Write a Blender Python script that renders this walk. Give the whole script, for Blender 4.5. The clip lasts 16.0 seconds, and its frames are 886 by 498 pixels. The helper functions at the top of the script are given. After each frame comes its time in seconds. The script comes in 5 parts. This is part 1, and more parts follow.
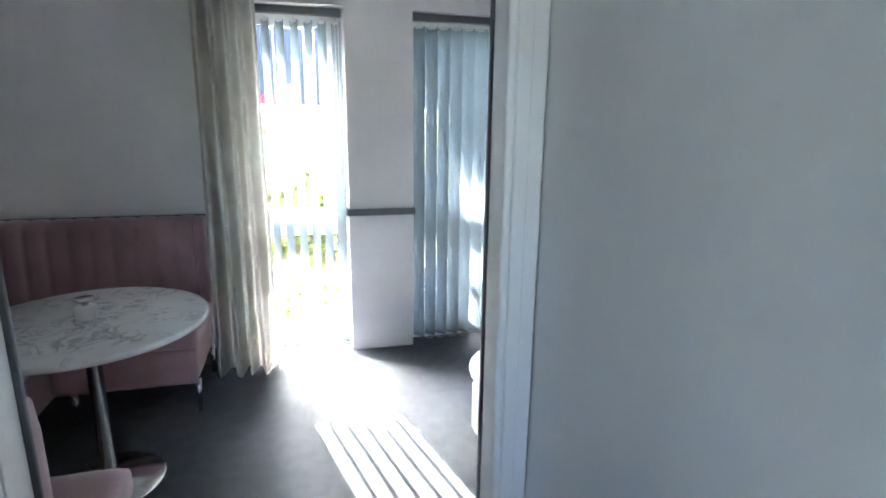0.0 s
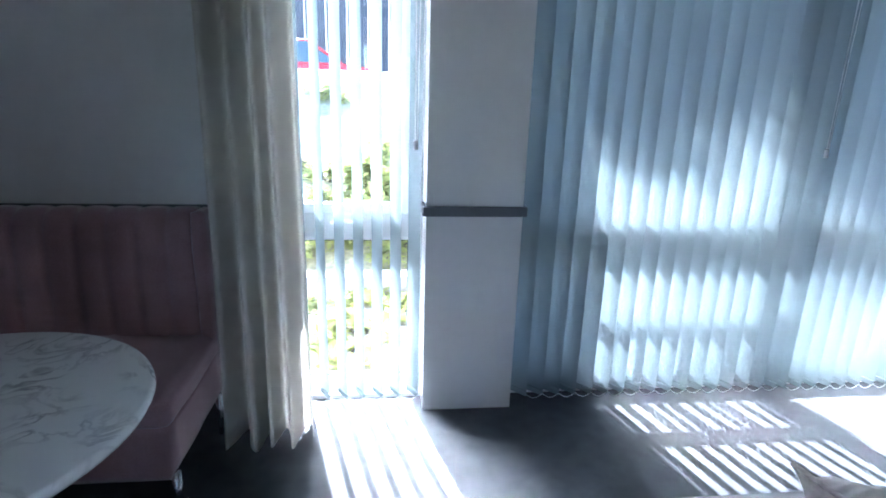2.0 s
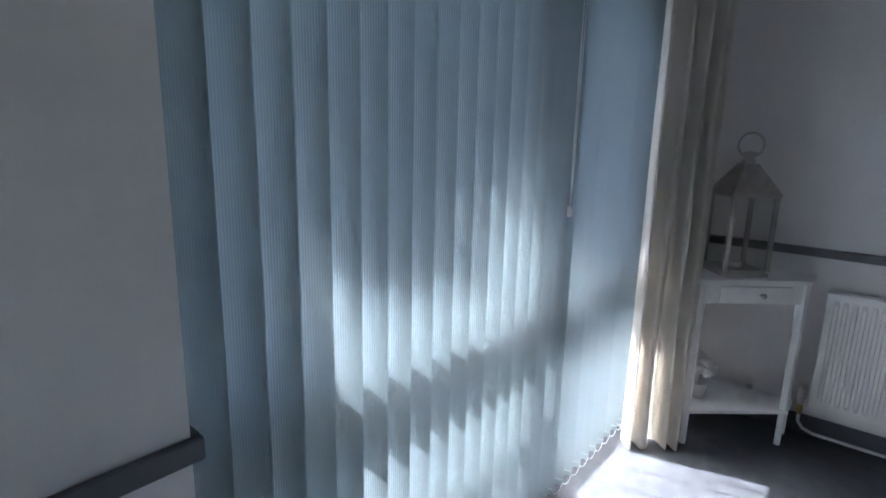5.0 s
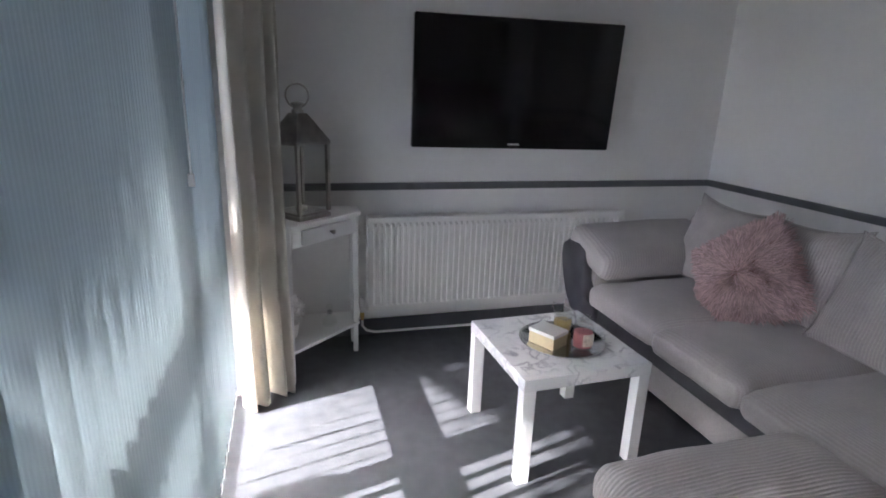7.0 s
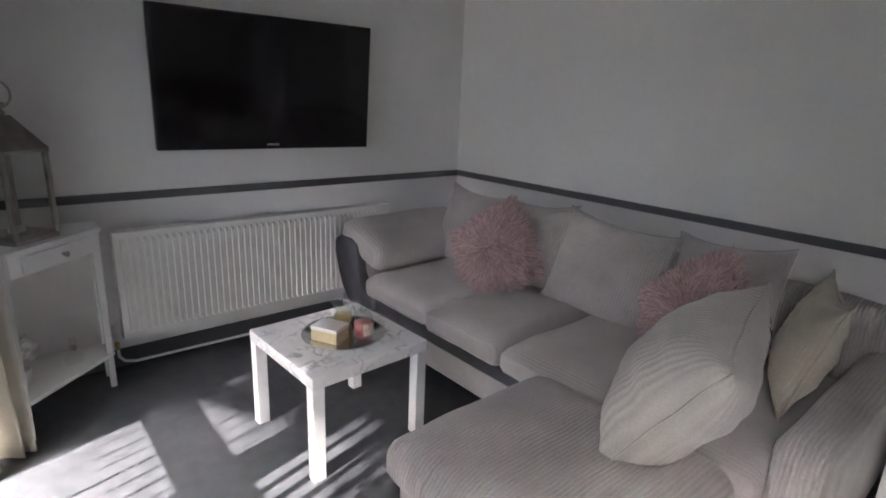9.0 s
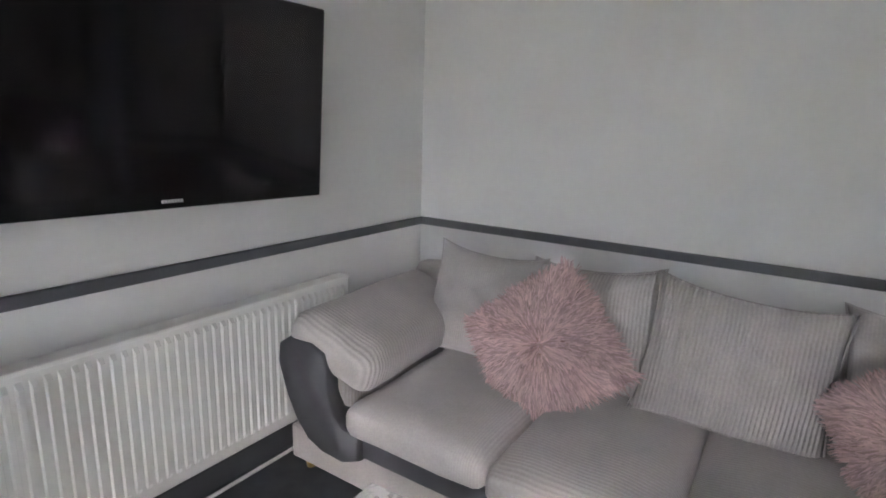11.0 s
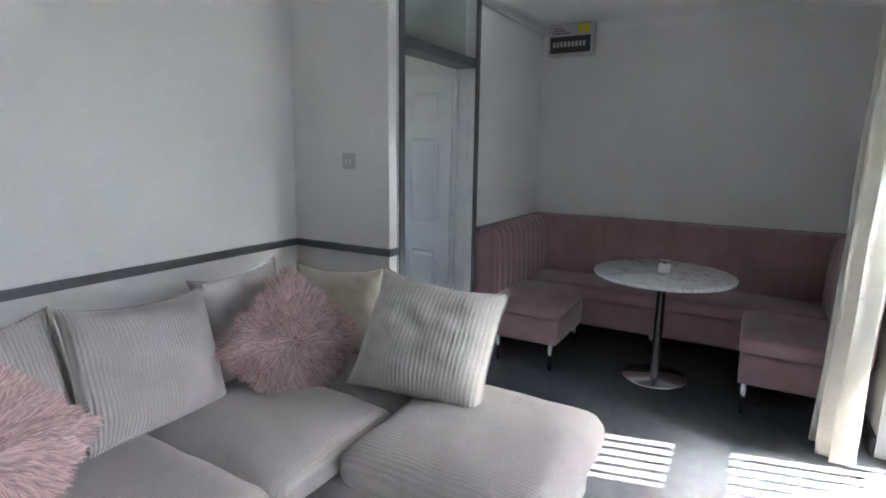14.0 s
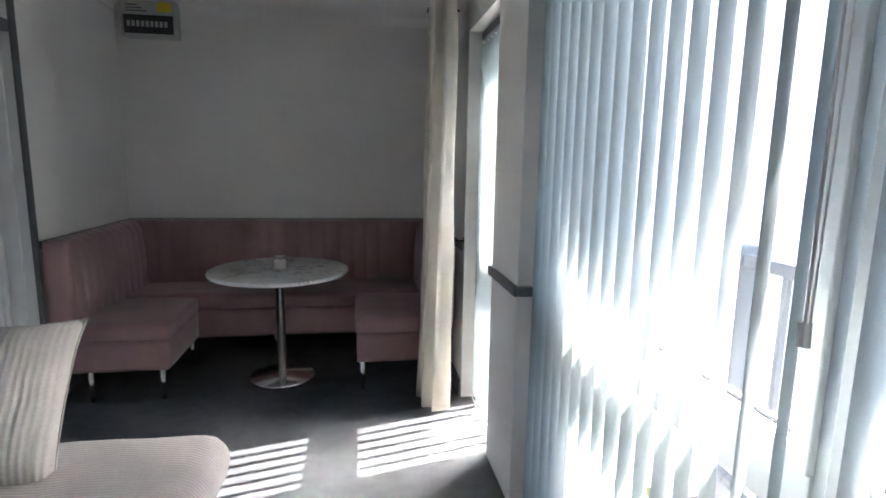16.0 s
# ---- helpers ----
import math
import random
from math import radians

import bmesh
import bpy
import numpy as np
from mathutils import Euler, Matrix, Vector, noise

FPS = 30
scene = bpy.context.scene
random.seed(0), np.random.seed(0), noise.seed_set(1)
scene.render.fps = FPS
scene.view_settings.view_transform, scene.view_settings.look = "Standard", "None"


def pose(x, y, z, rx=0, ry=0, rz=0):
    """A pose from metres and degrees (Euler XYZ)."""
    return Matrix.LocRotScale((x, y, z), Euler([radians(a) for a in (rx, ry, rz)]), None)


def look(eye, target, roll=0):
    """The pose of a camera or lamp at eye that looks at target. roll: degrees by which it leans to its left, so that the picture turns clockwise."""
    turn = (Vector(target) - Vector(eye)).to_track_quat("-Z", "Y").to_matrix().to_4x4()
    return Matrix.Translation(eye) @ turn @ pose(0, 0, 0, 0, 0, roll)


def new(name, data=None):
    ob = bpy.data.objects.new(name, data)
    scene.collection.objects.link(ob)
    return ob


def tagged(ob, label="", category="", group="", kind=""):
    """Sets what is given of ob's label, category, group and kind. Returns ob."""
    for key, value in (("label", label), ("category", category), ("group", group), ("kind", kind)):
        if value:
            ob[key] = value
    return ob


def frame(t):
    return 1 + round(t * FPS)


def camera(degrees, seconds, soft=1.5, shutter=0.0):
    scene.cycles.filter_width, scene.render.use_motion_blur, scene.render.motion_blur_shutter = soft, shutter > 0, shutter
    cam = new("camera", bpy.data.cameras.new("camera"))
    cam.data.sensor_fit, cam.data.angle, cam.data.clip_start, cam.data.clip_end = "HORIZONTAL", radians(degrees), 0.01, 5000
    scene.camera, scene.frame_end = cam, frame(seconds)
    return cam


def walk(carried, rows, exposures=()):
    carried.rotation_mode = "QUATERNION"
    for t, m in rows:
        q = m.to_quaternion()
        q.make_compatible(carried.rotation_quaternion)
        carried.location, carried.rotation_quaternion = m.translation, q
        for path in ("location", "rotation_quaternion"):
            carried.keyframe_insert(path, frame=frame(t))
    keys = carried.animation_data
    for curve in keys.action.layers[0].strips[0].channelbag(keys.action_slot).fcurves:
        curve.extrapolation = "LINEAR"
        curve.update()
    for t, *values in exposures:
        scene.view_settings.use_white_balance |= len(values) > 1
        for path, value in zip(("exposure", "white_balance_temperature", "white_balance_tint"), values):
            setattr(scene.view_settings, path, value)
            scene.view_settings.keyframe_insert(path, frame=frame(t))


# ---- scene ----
cam = camera(79.1, 16.0, soft=1.8)
PATH = [
    (0, (-0.874, 0.082, 1.469), (-0.37, 1.969, 1.005), 0.7),
    (0.5, (-0.82, 0.355, 1.442), (-0.524, 2.272, 0.946), 0.8),
    (1, (-0.845, 0.649, 1.443), (-0.626, 2.572, 0.938), 1.3),
    (1.5, (-0.812, 0.961, 1.37), (-0.606, 2.885, 0.865), 2.0),
    (2, (-0.764, 1.275, 1.356), (-0.542, 3.187, 0.814), 1.7),
    (2.5, (-0.753, 1.568, 1.335), (-0.393, 3.481, 0.876), 2.0),
    (3, (-0.705, 1.893, 1.321), (0.116, 3.67, 0.913), 0.9),
    (3.2, (-0.68, 2.018, 1.28), (0.297, 3.733, 0.956), 0.7),
    (5.3, (-0.536, 2.699, 1.434), (1.127, 3.7, 0.952), 1.9),
    (5.5, (-0.54, 2.784, 1.432), (1.24, 3.547, 0.933), 2.1),
    (6, (-0.45, 2.963, 1.423), (1.482, 3.055, 0.912), 2.1),
    (6.5, (-0.369, 3.091, 1.445), (1.547, 2.815, 0.939), 2.2),
    (7, (-0.53, 3.142, 1.433), (1.314, 2.602, 0.878), 2.1),
    (7.5, (-0.677, 3.181, 1.44), (1.012, 2.287, 0.851), 2.0),
    (8, (-0.754, 3.196, 1.453), (0.811, 2.087, 0.887), 1.9),
    (8.5, (-0.751, 3.209, 1.45), (0.742, 1.986, 0.924), 2.0),
    (8.7, (-0.705, 3.196, 1.455), (0.773, 1.958, 0.922), 2.2),
    (11, (0.74, 2.831, 1.411), (1.809, 1.197, 0.981), 1.8),
    (11.5, (1.034, 2.829, 1.428), (1.81, 1.032, 1.017), 1.7),
    (12, (1.222, 2.731, 1.411), (1.368, 0.774, 1.026), 0.8),
    (12.5, (1.521, 2.677, 1.402), (0.875, 0.81, 1.087), 0.6),
    (13, (1.794, 2.593, 1.429), (0.684, 0.961, 1.103), 0.9),
    (13.5, (1.897, 2.675, 1.464), (0.486, 1.303, 1.11), 0.7),
    (14, (1.94, 2.753, 1.465), (0.235, 1.771, 1.104), 0.8),
    (14.5, (1.921, 2.807, 1.437), (0.049, 2.193, 1.098), 0.5),
    (15, (1.903, 2.838, 1.442), (-0.059, 2.583, 1.144), 0.4),
    (15.5, (1.866, 2.829, 1.422), (-0.11, 2.853, 1.115), 0.6),
    (16, (1.76, 2.793, 1.404), (-0.189, 3.106, 1.081), 1.0),
]
EXPOSURES = [
    (0.0, 4.75, 6000, 12), (0.5, 4.55, 5850, 12), (1.0, 4.35, 5600, 12), (1.5, 4.00, 5250, 12), (2.0, 3.75, 5250, 12), (2.5, 3.45, 5300, 12), (3.0, 3.25, 5350, 13),
    (5.5, 3.25, 5850, 15), (6.0, 3.30, 6000, 16), (7.0, 3.35, 6250, 18), (8.0, 3.25, 6500, 18), (8.7, 3.20, 6600, 18), (11.0, 3.95, 6700, 15), (12.0, 4.05, 6650, 14),
    (13.0, 4.25, 6450, 13), (14.0, 4.45, 6250, 14), (15.0, 4.35, 6350, 14), (16.0, 4.00, 6550, 15),
]
walk(cam, [(t, look(*p)) for t, *p in PATH], EXPOSURES)

# ---- world, sun and exposure ----
SUN_AZ = Vector((0.24, -0.97, 0.0)).normalized()
SUN_EL = radians(40.5)
world = bpy.data.worlds.new("sky")
scene.world = world
world.use_nodes = True
wn = world.node_tree.nodes
sky = wn.new("ShaderNodeTexSky")
sky.sky_type = "NISHITA"
sky.sun_disc = False
sky.sun_elevation = SUN_EL
sky.sun_rotation = math.atan2(-SUN_AZ.x, -SUN_AZ.y)
world.node_tree.links.new(sky.outputs[0], wn["Background"].inputs[0])
wn["Background"].inputs[1].default_value = 0.15
sun_data = bpy.data.lights.new("sun", "SUN")
sun_data.energy = 3.3
sun_data.angle = radians(0.55)
sun_data.color = (1.0, 0.96, 0.91)
sun = new("sun", sun_data)
sun_dir = SUN_AZ * math.cos(SUN_EL) - Vector((0, 0, math.sin(SUN_EL)))
sun.matrix_world = look((0, 12, 9), Vector((0, 12, 9)) + sun_dir)


def hall_fill_panel(name, x0, x1, z0, z1, y, power, way):
    """Added area lamp that fills the unseen hallway, set in an assumed window opening."""
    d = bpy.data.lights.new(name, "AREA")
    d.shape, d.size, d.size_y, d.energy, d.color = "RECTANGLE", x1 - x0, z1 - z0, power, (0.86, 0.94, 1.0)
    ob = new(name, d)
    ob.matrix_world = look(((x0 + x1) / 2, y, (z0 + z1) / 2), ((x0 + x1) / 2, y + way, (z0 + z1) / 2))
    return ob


hall_fill_panel("hall_fill_light", -1.25, -0.9, 1.2, 2.0, -1.66, 0.12, 1)

# ---- materials ----
def mat(name, colour, rough=0.6, metal=0.0, noise_scale=0.0, vary=0.0, bump=0.0, bump_scale=0.0, spec=0.5, fine=0.0):
    """Painted, woven or metal surface: two scales of colour variation and a fine relief."""
    m = bpy.data.materials.new(name)
    m.use_nodes = True
    n, l = m.node_tree.nodes, m.node_tree.links
    b = n["Principled BSDF"]
    b.inputs["Base Color"].default_value = (*colour, 1)
    b.inputs["Roughness"].default_value = rough
    b.inputs["Metallic"].default_value = metal
    b.inputs["Specular IOR Level"].default_value = spec
    co = n.new("ShaderNodeTexCoord")
    if vary:
        big = n.new("ShaderNodeTexNoise")
        big.inputs["Scale"].default_value = noise_scale
        big.inputs["Detail"].default_value = 6
        l.new(co.outputs["Object"], big.inputs["Vector"])
        ramp = n.new("ShaderNodeMapRange")
        ramp.inputs[1].default_value, ramp.inputs[2].default_value = 0.3, 0.7
        ramp.inputs[3].default_value, ramp.inputs[4].default_value = 1 - vary, 1 + vary
        l.new(big.outputs[0], ramp.inputs[0])
        fac = ramp.outputs[0]
        if fine:
            small = n.new("ShaderNodeTexNoise")
            small.inputs["Scale"].default_value = noise_scale * 25
            l.new(co.outputs["Object"], small.inputs["Vector"])
            r2 = n.new("ShaderNodeMapRange")
            r2.inputs[1].default_value, r2.inputs[2].default_value = 0.3, 0.7
            r2.inputs[3].default_value, r2.inputs[4].default_value = 1 - fine, 1 + fine
            l.new(small.outputs[0], r2.inputs[0])
            mul = n.new("ShaderNodeMath")
            mul.operation = "MULTIPLY"
            l.new(fac, mul.inputs[0])
            l.new(r2.outputs[0], mul.inputs[1])
            fac = mul.outputs[0]
        mix = n.new("ShaderNodeVectorMath")
        mix.operation = "SCALE"
        mix.inputs[0].default_value = colour
        l.new(fac, mix.inputs["Scale"])
        l.new(mix.outputs[0], b.inputs["Base Color"])
    if bump:
        bn = n.new("ShaderNodeTexNoise")
        bn.inputs["Scale"].default_value = bump_scale
        bn.inputs["Detail"].default_value = 4
        l.new(co.outputs["Object"], bn.inputs["Vector"])
        bp = n.new("ShaderNodeBump")
        bp.inputs["Strength"].default_value = bump
        bp.inputs["Distance"].default_value = 0.004
        l.new(bn.outputs[0], bp.inputs["Height"])
        l.new(bp.outputs[0], b.inputs["Normal"])
    return m


def corduroy(name, colour, pitch, axis="X", depth=0.6, soft=0.0):
    """Ribbed pile: raised cords along one direction, paler at the crests, with crushed areas."""
    m = mat(name, colour, 0.9, 0, 5.0, 0.08, fine=0.06, spec=0.2)
    n, l = m.node_tree.nodes, m.node_tree.links
    b = n["Principled BSDF"]
    b.inputs["Sheen Weight"].default_value = 0.25
    co = n.new("ShaderNodeTexCoord")
    warp = n.new("ShaderNodeTexNoise")
    warp.inputs["Scale"].default_value = 6.0
    l.new(co.outputs["Object"], warp.inputs["Vector"])
    add = n.new("ShaderNodeVectorMath")
    add.operation = "MULTIPLY_ADD"
    add.inputs[1].default_value = (0.012, 0.012, 0.012)
    l.new(warp.outputs["Color"], add.inputs[0])
    l.new(co.outputs["Object"], add.inputs[2])
    w = n.new("ShaderNodeTexWave")
    w.bands_direction = axis
    w.inputs["Scale"].default_value = 2 * math.pi / (20 * pitch)
    l.new(add.outputs[0], w.inputs["Vector"])
    crush = n.new("ShaderNodeTexNoise")
    crush.inputs["Scale"].default_value = 3.5
    l.new(co.outputs["Object"], crush.inputs["Vector"])
    cr = n.new("ShaderNodeMapRange")
    cr.inputs[1].default_value, cr.inputs[2].default_value = 0.35, 0.62
    cr.inputs[3].default_value, cr.inputs[4].default_value = 1.0 - soft, 1.0
    l.new(crush.outputs[0], cr.inputs[0])
    hm = n.new("ShaderNodeMath")
    hm.operation = "MULTIPLY"
    l.new(w.outputs[0], hm.inputs[0])
    l.new(cr.outputs[0], hm.inputs[1])
    bp = n.new("ShaderNodeBump")
    bp.inputs["Strength"].default_value = depth
    bp.inputs["Distance"].default_value = pitch * 0.3
    l.new(hm.outputs[0], bp.inputs["Height"])
    l.new(bp.outputs[0], b.inputs["Normal"])
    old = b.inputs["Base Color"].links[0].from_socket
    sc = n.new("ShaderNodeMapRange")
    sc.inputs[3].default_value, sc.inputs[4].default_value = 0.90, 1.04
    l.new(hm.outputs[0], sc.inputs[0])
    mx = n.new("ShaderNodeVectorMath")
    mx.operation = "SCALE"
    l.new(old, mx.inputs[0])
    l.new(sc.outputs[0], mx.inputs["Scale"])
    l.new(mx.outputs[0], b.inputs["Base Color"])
    return m


def marble(name):
    m = mat(name, (0.78, 0.78, 0.77), 0.25)
    n, l = m.node_tree.nodes, m.node_tree.links
    b = n["Principled BSDF"]
    co = n.new("ShaderNodeTexCoord")
    warp = n.new("ShaderNodeTexNoise")
    warp.inputs["Scale"].default_value, warp.inputs["Detail"].default_value = 5.0, 8
    l.new(co.outputs["Object"], warp.inputs["Vector"])
    vein = n.new("ShaderNodeTexNoise")
    vein.inputs["Scale"].default_value, vein.inputs["Detail"].default_value = 7.0, 10
    vein.inputs["Distortion"].default_value = 1.8
    l.new(co.outputs["Object"], vein.inputs["Vector"])
    ridge = n.new("ShaderNodeMath")
    ridge.operation = "SUBTRACT"
    ridge.inputs[1].default_value = 0.5
    l.new(vein.outputs[0], ridge.inputs[0])
    ab = n.new("ShaderNodeMath")
    ab.operation = "ABSOLUTE"
    l.new(ridge.outputs[0], ab.inputs[0])
    cr = n.new("ShaderNodeValToRGB")
    cr.color_ramp.elements[0].color = (0.36, 0.36, 0.38, 1)
    cr.color_ramp.elements[0].position = 0.0
    cr.color_ramp.elements[1].color = (0.78, 0.78, 0.77, 1)
    cr.color_ramp.elements[1].position = 0.06
    l.new(ab.outputs[0], cr.inputs[0])
    mx = n.new("ShaderNodeMixRGB")
    mx.inputs[1].default_value = (0.78, 0.78, 0.77, 1)
    mr = n.new("ShaderNodeMapRange")
    mr.inputs[1].default_value, mr.inputs[2].default_value = 0.42, 0.6
    l.new(warp.outputs[0], mr.inputs[0])
    l.new(mr.outputs[0], mx.inputs[0])
    l.new(cr.outputs[0], mx.inputs[2])
    l.new(mx.outputs[0], b.inputs["Base Color"])
    return m


def blind_cloth(name, colour, through_colour):
    """Louvre fabric that lets part of the light through, with a woven vertical rib."""
    m = mat(name, colour, 0.75, spec=0.25)
    n, l = m.node_tree.nodes, m.node_tree.links
    b = n["Principled BSDF"]
    t = n.new("ShaderNodeBsdfTranslucent")
    t.inputs[0].default_value = (*through_colour, 1)
    mx = n.new("ShaderNodeMixShader")
    mx.inputs[0].default_value = 0.42
    l.new(b.outputs[0], mx.inputs[1])
    l.new(t.outputs[0], mx.inputs[2])
    l.new(mx.outputs[0], n["Material Output"].inputs[0])
    co = n.new("ShaderNodeTexCoord")
    mp = n.new("ShaderNodeMapping")
    mp.inputs["Scale"].default_value = (1, 1, 0.25)
    l.new(co.outputs["Object"], mp.inputs[0])
    w = n.new("ShaderNodeTexWave")
    w.bands_direction = "X"
    w.inputs["Scale"].default_value = 2 * math.pi / (20 * 0.0055)
    w.inputs["Distortion"].default_value = 1.2
    w.inputs["Detail Scale"].default_value = 30
    l.new(mp.outputs[0], w.inputs["Vector"])
    bp = n.new("ShaderNodeBump")
    bp.inputs["Strength"].default_value, bp.inputs["Distance"].default_value = 0.3, 0.0015
    l.new(w.outputs[0], bp.inputs["Height"])
    l.new(bp.outputs[0], b.inputs["Normal"])
    sc = n.new("ShaderNodeMapRange")
    sc.inputs[3].default_value, sc.inputs[4].default_value = 0.95, 1.03
    l.new(w.outputs[0], sc.inputs[0])
    v = n.new("ShaderNodeVectorMath")
    v.operation = "SCALE"
    v.inputs[0].default_value = colour
    l.new(sc.outputs[0], v.inputs["Scale"])
    l.new(v.outputs[0], b.inputs["Base Color"])
    return m


def cloth_through(name, colour, share):
    m = mat(name, colour, 0.9, 0, 9.0, 0.04, 0.12, 500, spec=0.15, fine=0.03)
    n, l = m.node_tree.nodes, m.node_tree.links
    t = n.new("ShaderNodeBsdfTranslucent")
    t.inputs[0].default_value = (*colour, 1)
    mx = n.new("ShaderNodeMixShader")
    mx.inputs[0].default_value = share
    l.new(n["Principled BSDF"].outputs[0], mx.inputs[1])
    l.new(t.outputs[0], mx.inputs[2])
    l.new(mx.outputs[0], n["Material Output"].inputs[0])
    return m


def glass(name, colour=(1, 1, 1), rough=0.0):
    m = bpy.data.materials.new(name)
    m.use_nodes = True
    b = m.node_tree.nodes["Principled BSDF"]
    b.inputs["Base Color"].default_value = (*colour, 1)
    b.inputs["Transmission Weight"].default_value = 1.0
    b.inputs["Roughness"].default_value = rough
    b.inputs["IOR"].default_value = 1.45
    return m


def thin_glass(name, tint, gloss):
    """Thin clear glass: light passes straight through, with a faint mirror gloss."""
    m = bpy.data.materials.new(name)
    m.use_nodes = True
    n, l = m.node_tree.nodes, m.node_tree.links
    n.remove(n["Principled BSDF"])
    t, g, mx = (n.new(k) for k in ("ShaderNodeBsdfTransparent", "ShaderNodeBsdfGlossy", "ShaderNodeMixShader"))
    t.inputs[0].default_value = (*tint, 1)
    g.inputs["Roughness"].default_value = 0.03
    mx.inputs[0].default_value = gloss
    l.new(t.outputs[0], mx.inputs[1])
    l.new(g.outputs[0], mx.inputs[2])
    l.new(mx.outputs[0], n["Material Output"].inputs[0])
    return m


WALL = mat("wall_paint", (0.80, 0.79, 0.775), 0.7, 0, 1.3, 0.025, 0.10, 160, spec=0.3, fine=0.01)
CEIL = mat("ceiling_paint", (0.82, 0.82, 0.81), 0.85, 0, 1.0, 0.02, 0.2, 90, spec=0.2)
GREY = mat("grey_gloss_paint", (0.115, 0.12, 0.13), 0.45, 0, 6, 0.08, 0.15, 90, fine=0.04)
DARKGREY = mat("dark_grey_paint", (0.075, 0.079, 0.088), 0.45, 0, 6, 0.1, 0.1, 90)
FLOOR = mat("charcoal_floor", (0.066, 0.070, 0.077), 0.55, 0, 14, 0.22, 0.6, 420, spec=0.35, fine=0.3)
WHITE = mat("white_satin_paint", (0.80, 0.80, 0.79), 0.35, 0, 4, 0.02, 0.12, 120)
UPVC = mat("white_upvc", (0.82, 0.83, 0.83), 0.3, 0, 5, 0.02, 0.05, 60)
RADW = mat("radiator_enamel", (0.80, 0.79, 0.76), 0.3, 0, 3, 0.02, 0.05, 80)
CHROME = mat("chrome", (0.72, 0.73, 0.74), 0.16, 1.0, 20, 0.06)
SATIN = mat("brushed_chrome", (0.60, 0.60, 0.60), 0.38, 1.0, 30, 0.06)
STEEL = mat("aged_steel", (0.42, 0.40, 0.37), 0.34, 1.0, 18, 0.18, 0.2, 90, fine=0.1)
BLACK = mat("black_gloss_plastic", (0.012, 0.012, 0.013), 0.18, 0, 8, 0.1)
SCREEN = mat("dark_screen", (0.010, 0.008, 0.010), 0.09, 0, 3, 0.1)
PINK = mat("pink_velvet", (0.33, 0.205, 0.215), 0.85, 0, 7, 0.10, 0.25, 300, spec=0.2, fine=0.07)
PINK.node_tree.nodes["Principled BSDF"].inputs["Sheen Weight"].default_value = 0.5
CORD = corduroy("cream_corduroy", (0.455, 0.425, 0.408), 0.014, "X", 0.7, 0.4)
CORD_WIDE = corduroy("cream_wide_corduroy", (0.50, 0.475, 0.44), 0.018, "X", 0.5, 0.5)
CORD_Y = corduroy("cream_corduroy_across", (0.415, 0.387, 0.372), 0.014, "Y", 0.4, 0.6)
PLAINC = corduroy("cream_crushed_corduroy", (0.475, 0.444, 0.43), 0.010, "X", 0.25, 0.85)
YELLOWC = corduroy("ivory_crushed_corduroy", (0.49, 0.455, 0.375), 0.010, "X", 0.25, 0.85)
LEATHER = mat("grey_leatherette", (0.075, 0.076, 0.085), 0.48, 0, 9, 0.15, 0.35, 260, fine=0.06)
FUR = mat("pink_fur_backing", (0.34, 0.20, 0.19), 0.8, 0, 10, 0.15, spec=0.25)
def strand_material(name, colour, low, high):
    """Hair whose locks differ from one another in tone."""
    m = mat(name, colour, 0.75, spec=0.3)
    n, l = m.node_tree.nodes, m.node_tree.links
    g = n.new("ShaderNodeNewGeometry")
    r = n.new("ShaderNodeMapRange")
    r.inputs[3].default_value, r.inputs[4].default_value = low, high
    l.new(g.outputs["Random Per Island"], r.inputs[0])
    v = n.new("ShaderNodeVectorMath")
    v.operation = "SCALE"
    v.inputs[0].default_value = colour
    l.new(r.outputs[0], v.inputs["Scale"])
    l.new(v.outputs[0], n["Principled BSDF"].inputs["Base Color"])
    return m


PILE = strand_material("pink_fur_locks", (0.58, 0.41, 0.40), 0.6, 1.25)
MARBLE = marble("white_marble")
BLIND = blind_cloth("blue_grey_blind_fabric", (0.38, 0.445, 0.46), (0.170, 0.206, 0.214))
CURTAIN = cloth_through("cream_curtain_cloth", (0.80, 0.77, 0.71), 0.3)
CHAIN = mat("white_plastic_chain", (0.75, 0.76, 0.76), 0.4)
GLASS = glass("clear_glass")
THIN = thin_glass("thin_clear_glass", (0.97, 0.98, 0.97), 0.05)
PLASTIC = mat("white_plastic", (0.74, 0.73, 0.71), 0.4, 0, 5, 0.03)
GREYPL = mat("grey_plastic", (0.52, 0.53, 0.52), 0.45, 0, 5, 0.04)
YELLOW = mat("yellow_label", (0.75, 0.62, 0.03), 0.5)
SMOKE = mat("smoked_cover", (0.05, 0.05, 0.055), 0.15)
BRASS = mat("brass", (0.62, 0.45, 0.18), 0.3, 1.0, 20, 0.1)

# ---- mesh helpers ----
def part(name, bm, material, parent=None, label="", smooth=False, m=None):
    """Link a bmesh as one mesh object, under a thing or a part."""
    me = bpy.data.meshes.new(name)
    bmesh.ops.recalc_face_normals(bm, faces=bm.faces)
    bm.to_mesh(me)
    bm.free()
    if smooth:
        for p in me.polygons:
            p.use_smooth = True
    me.materials.append(material)
    ob = new(name, me)
    if m is not None:
        ob.matrix_basis = m
    if parent:
        ob.parent = parent
    if label:
        tagged(ob, label)
    return ob


def empty(name, m=None):
    ob = new(name)
    ob.empty_display_size = 0.1
    if m is not None:
        ob.matrix_basis = m
    return ob


